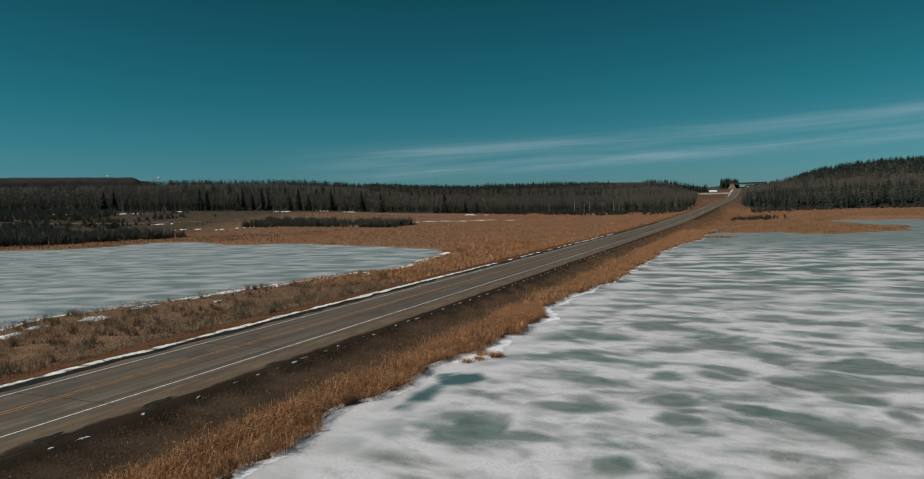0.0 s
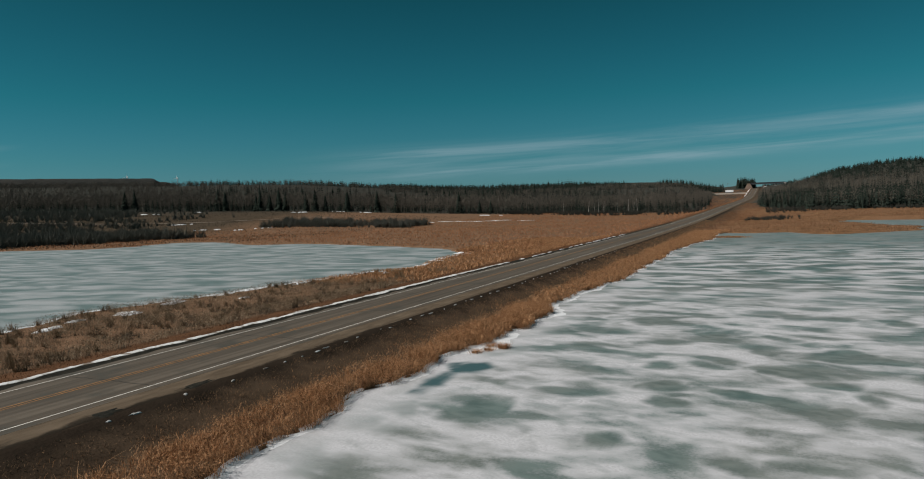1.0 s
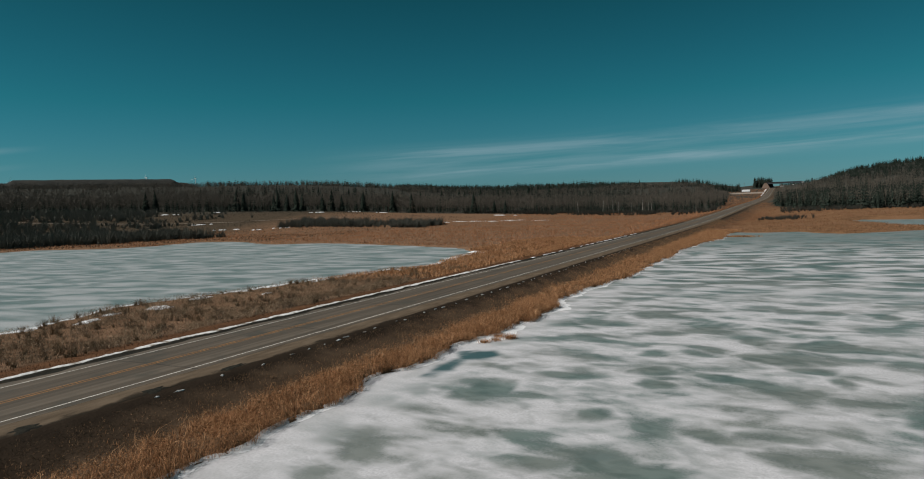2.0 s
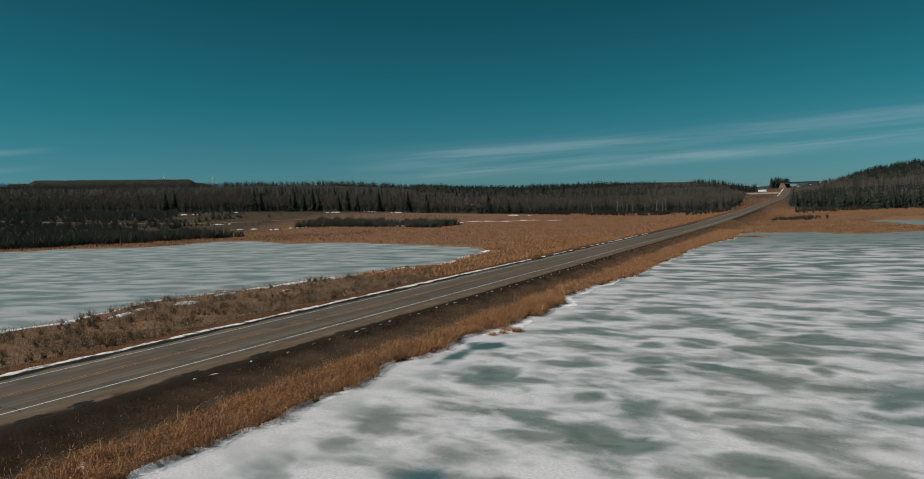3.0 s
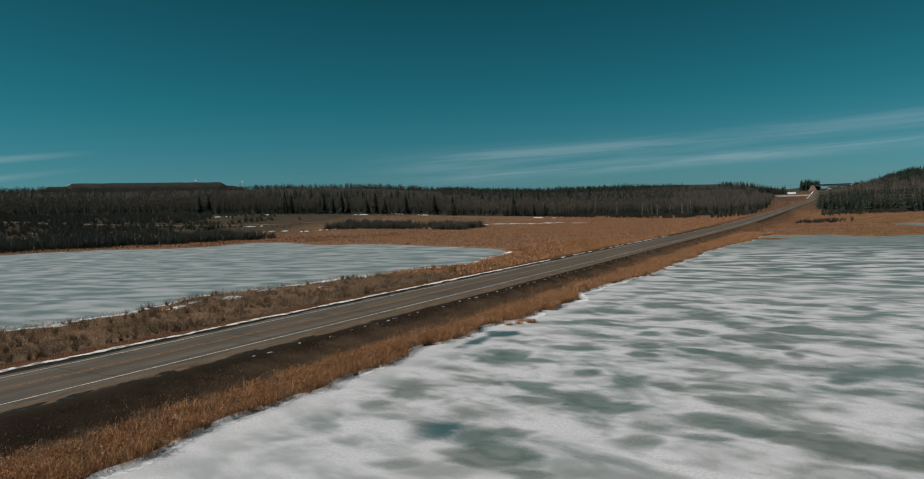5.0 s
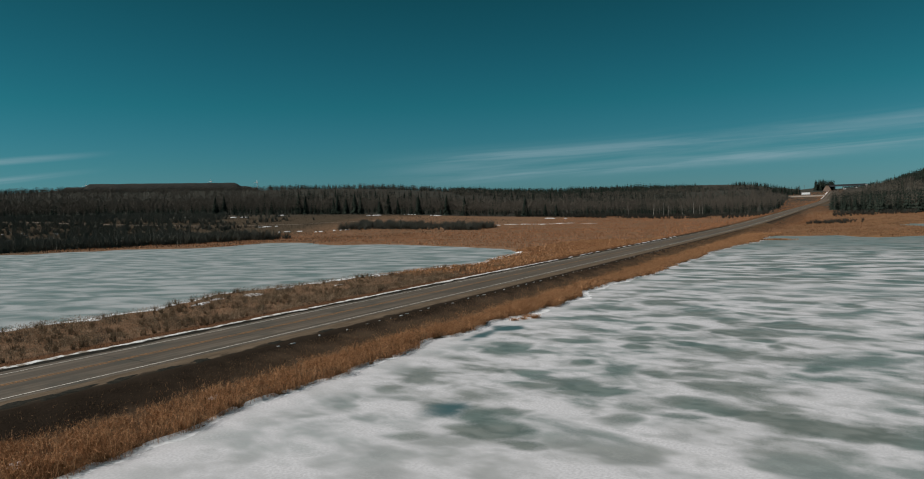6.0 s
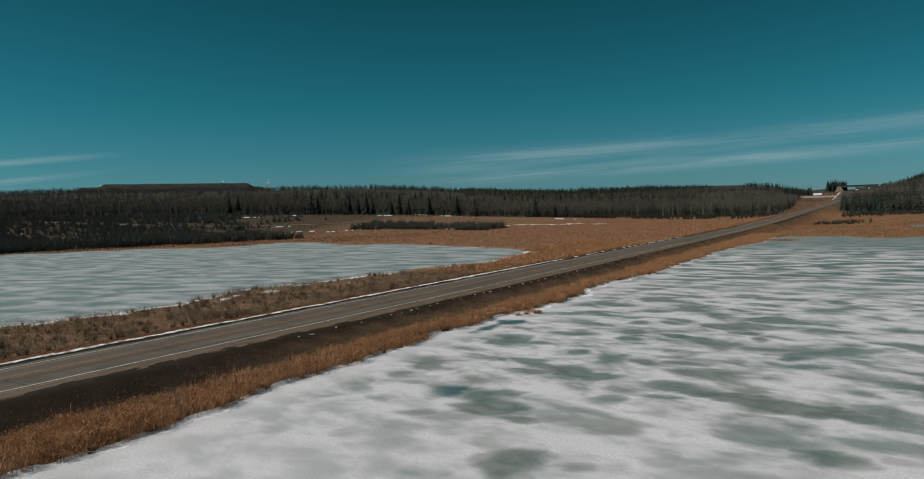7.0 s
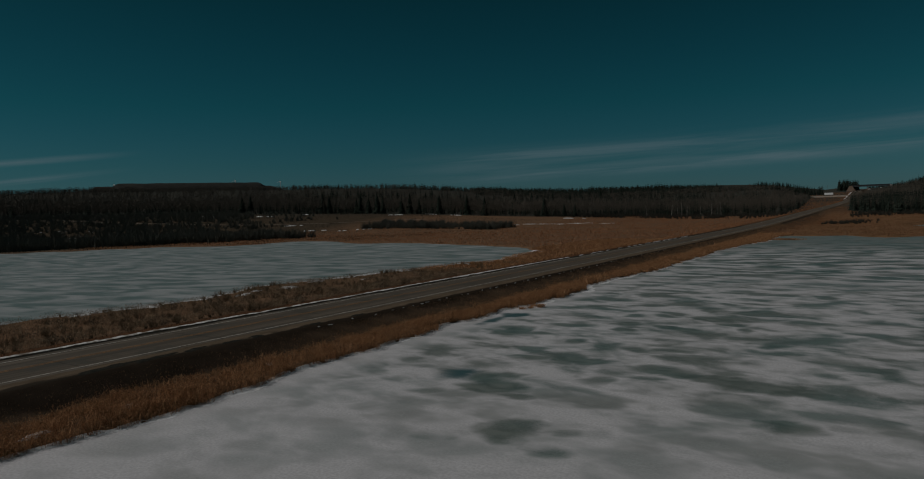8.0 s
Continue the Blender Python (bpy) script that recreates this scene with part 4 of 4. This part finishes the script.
masters = [spruce(1.0 * h, 70 + i) for i, h in enumerate((12.0, 14.5, 16.0))]
SPRUCES = [(-395, 345, 15.8), (-390, 349, 16.2), (-514, 511, 15.0), (-341, 381, 17.8), (-336, 383, 15.4), (-310, 391, 16.5), (-313, 390, 13.4), (-303, 393, 14.1), (-296, 395, 17.8), (-291, 396, 14.6), (-408, 552, 12.0), (-381, 533, 18.0), (-275, 399, 14.0), (-269, 402, 17.2), (-263, 406, 12.8), (-352, 542, 18.0), (-250, 415, 16.8), (-345, 572, 15.0), (-341, 591, 12.0), (-232, 427, 16.8)]
SPRUCES += [(-220, 434, 15.9), (-331, 646, 15.0), (-301, 639, 18.0), (-303, 685, 18.0), (-307, 708, 15.0), (-181, 460, 16.9), (-281, 695, 18.0), (-244, 658, 18.0), (-250, 707, 15.0), (-168, 469, 11.0), (-161, 474, 11.1), (-254, 776, 18.0), (-308, 962, 15.0), (-237, 804, 18.0), (-169, 651, 15.0), (-162, 680, 15.0), (-148, 645, 18.0), (-174, 766, 12.0)]
for i, (x, y, h) in enumerate(SPRUCES):
    m = masters[i % 3]
    hm = (12.0, 14.5, 16.0)[i % 3]
    k = h / hm
    pm = Matrix.Translation((x, y, float(land(x, y)))) @ Matrix.Rotation(i * 1.7, 4, "Z")
    ob = m if i < 3 else copy_thing(m, pm)
    ob.matrix_basis = pm @ Matrix.Diagonal((1.15 * k, 1.15 * k, 1.02 * k, 1))

# dark willow thickets
def thicket(n, x0, x1, y0, y1, size, label, where, keep=0.2, mat=None):
    x, y = scatter(n, x0, x1, y0, y1)
    ok = where(x, y) & clumped(x, y, 77, 14.0, keep)
    x, y = x[ok], y[ok]
    wood("willow_thicket", label, [shrub_shape(s + 90) for s in range(3)], x, y, size * rng.uniform(0.45, 1.25, len(x)), mat or M_shrub, "shrubs")


def west_d(x, y):
    return outline_distance(WEST, x, y)


thicket(11500, -480, -205, 85, 290, 5.0, "dark leafless willow thicket beside the frozen pond", lambda x, y: (y < 236 + 4 * ripple(x, y, 14, 9.0)) & (west_d(x, y) > 13 + 22 * smooth(-262, -225, x)) & (west_d(x, y) < 84) & ((np.abs(polar(x, y)[1] - 62.7) > 2.6 + 1.8 * ripple(x, y, 13, 14.0)) | (rng.uniform(0, 1, len(x)) < 0.5)), keep=0.85)
thicket(9000, -520, -225, 110, 420, 4.2, "dark willow scrub climbing from the pond to the woods", lambda x, y: (west_d(x, y) > 84) & (polar(x, y)[0] < np.interp(polar(x, y)[1], AZ, EDGE)) & (polar(x, y)[1] + 5 * ripple(x, y, 12, 16.0) + rng.normal(0, 1.5, len(x)) > 50) & ((np.abs(polar(x, y)[1] - 62.7) > 2.4 + 1.8 * ripple(x, y, 13, 14.0)) | (polar(x, y)[0] > 490) | (rng.uniform(0, 1, len(x)) < 0.5)) & (np.abs(y - 289 - (x + 303) * 0.66) > 6), keep=0.85)
thicket(1500, -226, -140, 285, 345, 4.2, "low dark willow thicket across the marsh", lambda x, y: np.abs(y - 306 - (x + 215) * 0.2) < 13, keep=0.4)
x, y = scatter(1500, -38, -9.5, -22, 95)
ok = brushy(x, y) & clumped(x, y, 78, 3.5, 0.12)
wood("weed_clumps", "tangled olive-brown weeds standing in clumps by the road", [shrub_shape(s + 100, 40, 0.016) for s in range(4)], x[ok], y[ok], rng.uniform(0.55, 1.15, ok.sum()), M_weed, "weeds")
thicket(260, 20, 47, 345, 385, 1.9, "dark low brush where the marsh meets the spruces", lambda x, y: (np.abs(y - 363) < 16) & (x > 21 + 0.1 * (y - 345)) & (rng.uniform(0, 1, len(x)) < 1.1 - smooth(28, 52, x)), keep=0.8, mat=M_bush)
thicket(1100, -190, -12, 455, 540, 3.0, "dark brush at the foot of the woods", lambda x, y: x < -12, mat=M_bush)
thicket(1700, 10, 240, 425, 480, 2.6, "dark brush beneath the spruce stand", lambda x, y: x > 50.5 - 0.0454 * y, mat=M_bush)


# ---- snow ----
def shore_x(ys, outline, lo, hi):
    """Where the ground first dips to the ice, going from lo to hi at each y."""
    xs = np.linspace(lo, hi, 160)
    U, V = np.meshgrid(xs, ys, indexing="ij")
    wet = land(U, V) < 0.0
    return xs[np.argmax(wet, 0)]


def rim(name, ys, xa, xb, thick, mat, label, base=None):
    """A low bank of snow between two wavering edges, rounded across."""
    f = np.linspace(0, 1, 6)[:, None]
    U = xa[None] + (xb - xa)[None] * f
    V = np.repeat(ys[None], 6, 0)
    Z = (land(U, V) if base is None else base(U, V)).clip(0.004 - 0.5 * thick * (base is None)) + thick * np.sin(np.pi * np.clip(f, 0.02, 0.98)) ** 0.7 * (0.7 + 0.3 * ripple(U * 3, V * 3, 88, 1.0))
    return tagged(mesh_object(name, np.stack([U, V, Z], -1).reshape(-1, 3), grid_quads(6, len(ys)), mat, flat=False), label, "snow")


def snow_patch(x, y, rx, ry, turn=0.0, thick=0.06, seed=0, mat=None, name="snow_patch", label="small leftover patch of old snow", category="snow", base=None):
    """An irregular low mound lying on the ground."""
    r = np.random.default_rng(seed + int(abs(x * 13 + y * 7)))
    n, rings = 22, 4
    wob = 1 + 0.28 * np.sin(np.arange(n) * 2 * np.pi / n * 2 + r.uniform(0, 6)) + 0.2 * np.sin(np.arange(n) * 2 * np.pi / n * 5 + r.uniform(0, 6)) + r.uniform(-0.13, 0.13, n)
    ang = np.arange(n) * 2 * np.pi / n
    c, s = math.cos(radians(turn)), math.sin(radians(turn))
    v, t = [(x, y)], []
    for k in range(1, rings + 1):
        q = k / rings
        u, w = np.cos(ang) * rx * wob * q, np.sin(ang) * ry * wob * q
        v += list(zip(x + u * c - w * s, y + u * s + w * c))
    v = np.array(v)
    q = np.r_[0, np.repeat(np.arange(1, rings + 1) / rings, n)]
    z = (land(v[:, 0], v[:, 1]) if base is None else base(v[:, 0], v[:, 1])).clip(0.0) + thick * (1 - q ** 2) + np.where(q > 0.99, -0.02, 0.012)
    for j in range(n):
        t.append((0, 1 + j, 1 + (j + 1) % n))
    for k in range(rings - 1):
        a = 1 + k * n
        for j in range(n):
            b, d = a + j, a + (j + 1) % n
            t += [(b, b + n, d + n), (b, d + n, d)]
    ob = mesh_object(name, np.c_[v, z], np.array(t), mat or M_snow, flat=False)
    return tagged(ob, label, category)


ys = np.arange(-52, 225, 0.3)
xs_e = shore_x(ys, EAST, 9.5, 26)
xs_e = np.convolve(np.pad(xs_e, 2, mode="edge"), np.ones(5) / 5, "valid")
wide = np.clip(0.95 + 0.75 * ripple(ys, ys * 0, 81, 3.2) + 0.35 * ripple(ys, ys * 0, 82, 9.0) + 0.35 * ripple(ys, ys * 0, 80, 1.1), 0.05, 2.4)
wide += 1.5 * np.exp(-((ys - 39) / 2.2) ** 2) + 0.7 * np.exp(-((ys - 57) / 2.5) ** 2)
rim("snow_bank", ys, xs_e - 0.35, xs_e + wide * (0.35 + 0.65 * smooth(24, 34, ys)) * (1 - 0.6 * smooth(62, 90, ys)), 0.03, M_snow, "white snow rim between dry reeds and pond ice")
ys = np.arange(8, 140, 0.35)
xs_w = shore_x(ys, WEST, -8, -45)
rim("snow_bank", ys, xs_w + np.clip(1.5 * ripple(ys, ys * 0, 83, 4.0) + 0.7 * ripple(ys, ys * 0, 98, 1.2), 0, 2.4) + 1.3, xs_w - np.clip(0.4 + 1.9 * ripple(ys, ys * 0, 84, 6.0) + 0.9 * ripple(ys, ys * 0, 89, 1.5), 0.02, 3.2), 0.16, M_snow, "ragged white snow along the pond's brushy shore")

# plough bank on the west side of the road, breaking up further on
road_top = lambda U, V: road_z(V) - 0.02 - 0.1 * np.clip(np.abs(U) - 5.6, 0, 9)
ys = np.arange(-80, 98, 0.4)
rim("snow_bank", ys, -5.4 - 0.3 * ripple(ys, ys * 0, 85, 2.4) - 0.14 * ripple(ys, ys * 0, 90, 0.7), -6.6 - 0.5 * ripple(ys, ys * 0, 86, 3.4) - 0.25 * ripple(ys, ys * 0, 87, 0.9), 0.14, M_plough,
    "long low bank of dirty ploughed snow at the road's edge", base=road_top)
for i, y0 in enumerate(np.cumsum(np.r_[99.5, rng.uniform(4.0, 8.5, 16)])):
    tagged(snow_patch(-5.7, y0, 0.42, float(rng.uniform(1.0, 2.6)), 0, 0.1, i, base=road_top, label="broken end of a ploughed snow bank beside the road"), group="snow patches")
for x, y, rx, ry in ((-26.5, 33.3, 0.9, 1.6), (-29, 38, 0.6, 1.8), (-28.5, 44, 1.1, 2.0), (-30, 52, 0.8, 2.4), (-30.2, 66.6, 0.9, 3.0), (-27.5, 74, 0.7, 2.2), (-22, 90, 0.5, 1.0),
                     (-31, 24, 0.8, 1.7), (-30.5, 12, 0.9, 2.2), (-24, 58, 0.4, 0.9), (11.6, 1.5, 0.35, 0.5), (13.6, -17, 0.5, 0.9), (12.9, -11, 0.4, 0.6)):
    tagged(snow_patch(x - 2.2 * (x < 0), y, rx, ry, 10, 0.14 if x < 0 else 0.1, label="white snow lying among the dead weeds"), group="snow patches")
# far patches at the foot of the woods and on the marsh
FAR_SNOW = ((-348, 322, 9, 44), (-334, 352, 5, 42), (-375, 301, 7, 50), (-258, 376, 8, 34), (-273, 435, 5, 30), (-238, 412, 8, 30), (-130, 558, 9, 14), (-142, 430, 8, 20), (-284, 294, 7, 46),
            (-256, 276, 5, 44), (-247, 282, 4, 44), (-233, 280, 4, 42), (-222, 290, 6, 40), (-287, 230, 5, 54), (-320, 172, 4, 60), (130, 330, 14, 0), (17, 1325, 9, 0), (28, 1340, 8, 0))
for x, y, rx, turn in FAR_SNOW:
    for k in range(1 if y > 1000 else 4):
        o = float(rng.uniform(-1, 1)) * rx
        tagged(snow_patch(x + o * math.cos(radians(turn)), y + o * math.sin(radians(turn)), rx * float(rng.uniform(0.08, 0.3)), float(rng.uniform(0.6, 1.3)), turn, 0.4, k, label="strip of snow at the foot of the woods"), group="far snow")
# thin ice and snow in the wet hollow across the marsh
for k in range(11):
    f = k / 10
    tagged(snow_patch(-152 + 52 * f + float(rng.normal(0, 2)), 347 + 40 * f + float(rng.normal(0, 3)), float(rng.uniform(1.5, 5)), float(rng.uniform(1.5, 3)), 38, 0.16, k, M_plough, label="thin greyish snow in a wet marsh hollow"), group="far snow")

# snowy track crossing in front of the woods
tx = np.linspace(-420, -215, 60)
ty = 289 + (tx + 303) * 0.66
TV = np.concatenate([np.c_[tx, ty - 1.0, land(tx, ty) + 0.25], np.c_[tx, ty + 1.0, land(tx, ty) + 0.35]])
tagged(mesh_object("snowy_track", TV, np.stack([np.arange(59), np.arange(1, 60), np.arange(61, 120), np.arange(60, 119)], -1), M_track), "pale gravel track below the woods", "track", kind="structure")

# ---- roadside dirt, black strips ----
dirt = "black wet mud spread over the gravel shoulder"
bank_top = lambda U, V: np.maximum(land(U, V) + 0.006, road_z(V) + 0.042 - 0.012 * np.abs(U) - 0.5 * np.clip(U - 6.5, 0, 9))
for i, (x, y, rx, ry) in enumerate(((5.6, -8.0, 0.7, 2.4), (5.7, -4.4, 0.6, 1.8), (5.7, -0.9, 0.5, 1.2), (5.8, 5.3, 0.45, 1.0), (5.8, 2.6, 0.45, 0.9), (5.85, 12.6, 0.4, 1.1), (5.95, 18.6, 0.3, 1.5))):
    tagged(snow_patch(x, y, rx, ry, 4, 0.012, 40 + i, M_black, "mud_patch", dirt, "mud", base=lambda U, V: bank_top(U, V) + 0.006), group="mud patches")
# flat black strip and ragged black rim on the plough bank's road side
tagged(ribbon("black_strip", -5.8, -4.55, 0.058, M_black, road, ys=np.arange(-80, 300, 0.4), wander=0.3, seed=71), "black line beside the ploughed snow")
ys = np.arange(-80, 160, 0.3)
tagged(rim("black_strip", ys, -4.85 - 0.15 * ripple(ys, ys * 0, 72, 1.8), -5.5 - 0.4 * ripple(ys, ys * 0, 73, 2.6) - 0.22 * ripple(ys, ys * 0, 74, 0.9), 0.1, M_black, "", base=road_top), "ragged black rim beside the ploughed snow", "mud", kind="structure")
for i, y0 in enumerate(np.cumsum(np.r_[12.0, rng.uniform(1.0, 4.0, 50)])):
    tagged(snow_patch(6.8 + float(rng.uniform(-0.12, 0.12)), y0, float(rng.uniform(0.03, 0.07)), float(rng.uniform(0.1, 0.36)), float(rng.uniform(-6, 6)), 0.012, i, M_plough, base=lambda U, V: bank_top(U, V) + 0.008, label="narrow patch of snow at the gravel's edge"), group="snow patches")
for i, y0 in enumerate(np.cumsum(rng.uniform(9, 16, 16)) - 20):
    bm = bmesh.new()
    pts = [(-4.4 + 0.45 * k, y0 + 0.05 * rng.normal()) for k in range(20)]
    for (xa, ya), (xb, yb) in zip(pts, pts[1:]):
        z = float(road_z(y0)) + 0.0545
        q = [bm.verts.new(p) for p in ((xa, ya - 0.035, z - 0.012 * abs(xa)), (xb, yb - 0.035, z - 0.012 * abs(xb)), (xb, yb + 0.035, z - 0.012 * abs(xb)), (xa, ya + 0.035, z - 0.012 * abs(xa)))]
        bm.faces.new(q)
    part("sealed_crack", bm, M_tar, road)

# reed tufts on the snowy spit
for i, (x, y) in enumerate(((16.9, 39.4), (16.1, 38.2), (15.7, 39.7), (15.5, 37.2))):
    n = 420 if i == 0 else 240
    ox, oy = rng.normal(0, 0.2, n), rng.normal(0, 0.24, n)
    tagged(blades("reed_tuft", x + ox, y + oy, 0.62 if i == 0 else 0.45, 0.018, M_reed, lean=1.2, droop=0.6, base=np.zeros(n), out=np.arctan2(oy, ox)), "small tuft of dry reeds standing in snow", "reeds", kind="stuff")

# ---- birches ----
def birch(height, seed):
    base = tagged(new("birch_tree"), "slender white-barked leafless birch before the woods", "tree", group="birches")
    r = np.random.default_rng(seed)
    bm = bmesh.new()
    rod(bm, (0, 0, -0.3), (r.normal(0, 0.3), 0, height * 0.8), 0.15, 0.05, 7)
    part("trunk", bm, M_birch, base)
    v, t = bare_tree(seed, 40, 1.2)
    mesh_object("crown", v * height, t, M_twig, base)
    return base


b0 = birch(13.0, 5)
for i, (x, y) in enumerate(((-90.6, 518), (-85, 519), (-82, 520), (-75, 521), (-69, 521), (-67, 523), (-60, 524), (-57, 525), (-95, 516), (-112, 500))):
    k = 0.72 + 0.38 * ((i * 7) % 10) / 10
    x += 3.0 * math.sin(i * 5.1)
    pm = Matrix.Translation((x, y - 8, float(land(x, y - 8)))) @ Matrix.Rotation(0.07 * math.sin(i * 3.3), 4, "Y") @ Matrix.Rotation(i * 2.1, 4, "Z") @ Matrix.Diagonal((k, k, k, 1))
    ob = b0 if i == 0 else copy_thing(b0, pm)
    ob.matrix_basis = pm

# ---- far road works: overpass, trailer, poles ----
def overpass():
    base = tagged(new("overpass"), "low road bridge over the highway, dark girders and pale parapet", "bridge")
    zt = float(road_z(1290)) + 9.0
    part("deck", box(bmesh.new(), -9, 46, 1284, 1296, zt - 0.4, zt, 0.05), M_parapet, base)
    for y in (1284.6, 1288, 1292, 1295.4):
        part("girder", box(bmesh.new(), -8, 45, y - 0.3, y + 0.3, zt - 2.4, zt - 0.4), M_steel, base)
    for y in (1284.2, 1295.8):
        part("parapet", box(bmesh.new(), -9, 46, y - 0.2, y + 0.2, zt, zt + 0.6, 0.04), M_parapet, base)
    for y in (1286, 1290, 1294):
        part("pier", rod(bmesh.new(), (14, y, float(road_z(1290)) - 2), (14, y, zt - 2.0), 0.5, 0.5, 10), M_concrete, base)
    for x0, x1 in ((-12, -8), (45, 49)):
        bm = box(bmesh.new(), x0, x1, 1282, 1298, zt - 10, zt - 0.6)
        for v in bm.verts:
            if v.co.z < zt - 5:
                v.co.x += 5.0 if (x0 < 0) == (v.co.x > (x0 + x1) / 2) else -5.0
        part("abutment", bm, M_sand if x0 < 0 else M_concrete, base)


overpass()


def trailer():
    z = float(land(-35, 1181))
    base = tagged(new("box_trailer"), "white box trailer parked beside the far highway", "trailer")
    part("body", box(bmesh.new(), -41, -29, 1179.7, 1182.3, z + 1.1, z + 4.3, 0.06), M_paint, base)
    part("chassis", box(bmesh.new(), -40.6, -29.4, 1180.3, 1181.7, z + 0.8, z + 1.1), M_steel, base)
    for x in (-39.6, -38.3, -30.8):
        for y in (1179.8, 1181.9):
            part("wheel", rod(bmesh.new(), (x, y, z + 0.5), (x, y + 0.3, z + 0.5), 0.5, 0.5, 14), M_rubber, base)


trailer()
# side road on a low sandy bank
sx = np.linspace(-57, -6, 40)
sy = 1148 + 2.0 * ripple(sx, sx * 0, 94, 9.0)
SV = np.concatenate([np.c_[sx, sy - 12, land(sx, sy - 12) - 0.2], np.c_[sx, sy - 4, land(sx, sy) + 1.3], np.c_[sx, sy + 4, land(sx, sy + 4) + 1.5]])
q = np.arange(39)
tagged(mesh_object("sandy_side_road", SV, np.concatenate([np.stack([q + k, q + 1 + k, q + 41 + k, q + 40 + k], -1) for k in (0, 40)]), M_track), "pale sandy side road joining the far highway", "track", kind="structure")
ys = np.arange(1050, 1284, 4.0)
rim("snow_bank", ys, -7.0 + 0 * ys, -8.6 + ripple(ys, ys * 0, 93, 20.0), 0.6, M_snow, "bright snow bank along the far highway")

def pole(x, y, h):
    z = float(land(x, y))
    base = tagged(new("utility_pole"), "weathered wooden power pole with one crossarm", "pole", group="power poles")
    part("shaft", rod(bmesh.new(), (x, y, z - 0.5), (x, y, z + h), 0.16, 0.11, 8), M_wood, base)
    part("crossarm", box(bmesh.new(), x - 1.3, x + 1.3, y - 0.07, y + 0.07, z + h - 0.9, z + h - 0.7), M_wood, base)


for x, y in ((-46, 1190), (-41, 1240), (-24, 1160)):
    pole(x, y, 13)
x, y = rng.uniform(-30, -1, 120), rng.uniform(1297, 1335, 120)
wood("spruce_woods", "clump of dark spruces behind the overpass", dark_spruce, x, y, rng.uniform(14, 19, 120), M_needle)
x, y = rng.uniform(-150, -47, 200), rng.uniform(1200, 1260, 200)
wood("spruce_woods", "row of dark spruces on the rise beyond the trailer", dark_spruce, x, y, rng.uniform(10, 14, 200), M_needle)


# ---- far hill and wind turbines ----
u, v = np.linspace(-420, 420, 120), np.linspace(-260, 260, 40)
U, V = np.meshgrid(u, v, indexing="ij")
top = 24 + 56 * smooth(-360, -240, U) + 8 * smooth(-226, -214, U) + 8 * smooth(-172, -160, U) - 10 * smooth(216, 236, U) - 50 * smooth(236, 400, U) + 0.7 * ripple(U, V, 95, 18.0)
H = 20 + top * (1 - smooth(60, 250, np.abs(V)))
c, s = 0.576, 0.817
HV = np.stack([-1726 + U * c - V * s, 1250 + U * s + V * c, H], -1).reshape(-1, 3)
tagged(mesh_object("hill", HV, grid_quads(120, 40), M_farhill), "flat-topped dark spoil hill behind the woods", "hill", kind="structure")


def turbine(x, y, hub):
    base = tagged(new("wind_turbine"), "tiny white wind turbine far behind the ridge", "turbine", group="wind turbines")
    part("tower", rod(bmesh.new(), (x, y, 40), (x, y, hub), 1.7, 1.0, 12), M_paint, base)
    part("nacelle", box(bmesh.new(), x - 3, x + 5, y - 1.8, y + 1.8, hub - 1.6, hub + 1.8, 0.4), M_paint, base)
    for k in range(3):
        a = radians(15 + 120 * k)
        part("blade", rod(bmesh.new(), (x - 3.4, y - 2.0, hub), (x - 3.4 + 14 * math.sin(a) * 0.8, y - 2.0 + 14 * math.sin(a) * 0.6, hub + 14 * math.cos(a)), 0.7, 0.2, 6), M_paint, base)


for x, y, hub in ((-2251, 1892, 164), (-2131, 2025, 158), (-2510, 1528, 153)):
    turbine(x, y, hub)

# reed islet off the far shore
n = 1300
bx, by = rng.normal(23.8, 2.2, n), rng.normal(202.5, 0.9, n)
tagged(blades("reed_tuft", bx, by, 0.65, 0.07, M_reed, lean=1.3, droop=0.6, base=np.zeros(n)), "islet of dry reeds frozen into the ice", "reeds", kind="stuff")

# low brush on the slope around the parked trailer
x, y = rng.uniform(-64, -10, 260), rng.uniform(720, 1135, 260)
ok = x > yard_edge(y) + 1
wood("willow_thicket", "low leafless brush in the yard beside the far highway", [shrub_shape(s + 95) for s in range(3)], x[ok], y[ok], rng.uniform(0.8, 1.7, ok.sum()), M_shrub, "shrubs")
belt("marsh_grass", "tawny dead grass in the yard beside the far highway", "marsh", 16000, (-62, -7, 520, 1260), M_sedge, 0.7, 0.4, keep=0.5, size=12.0, lean=0.9, where=lambda x, y: (x > yard_edge(y) - 2) & (np.abs(y - 1148) > 13))

# flecks of snow under the thin scrub above the pond
for i in range(44):
    a, d = radians(rng.uniform(60.6, 64.8)), rng.uniform(375, 470)
    tagged(snow_patch(CX - d * math.sin(a), CY + d * math.cos(a), float(rng.uniform(0.3, 1.0)), float(rng.uniform(0.4, 1.3)), 62, 0.25, i, label="fleck of old snow in the willow scrub"), group="far snow")

x, y = rng.uniform(8, 60, 150), rng.uniform(1380, 1450, 150)
wood("spruce_woods", "low dark spruces beyond the overpass", dark_spruce, x, y, rng.uniform(3.5, 5, 150), M_needle)
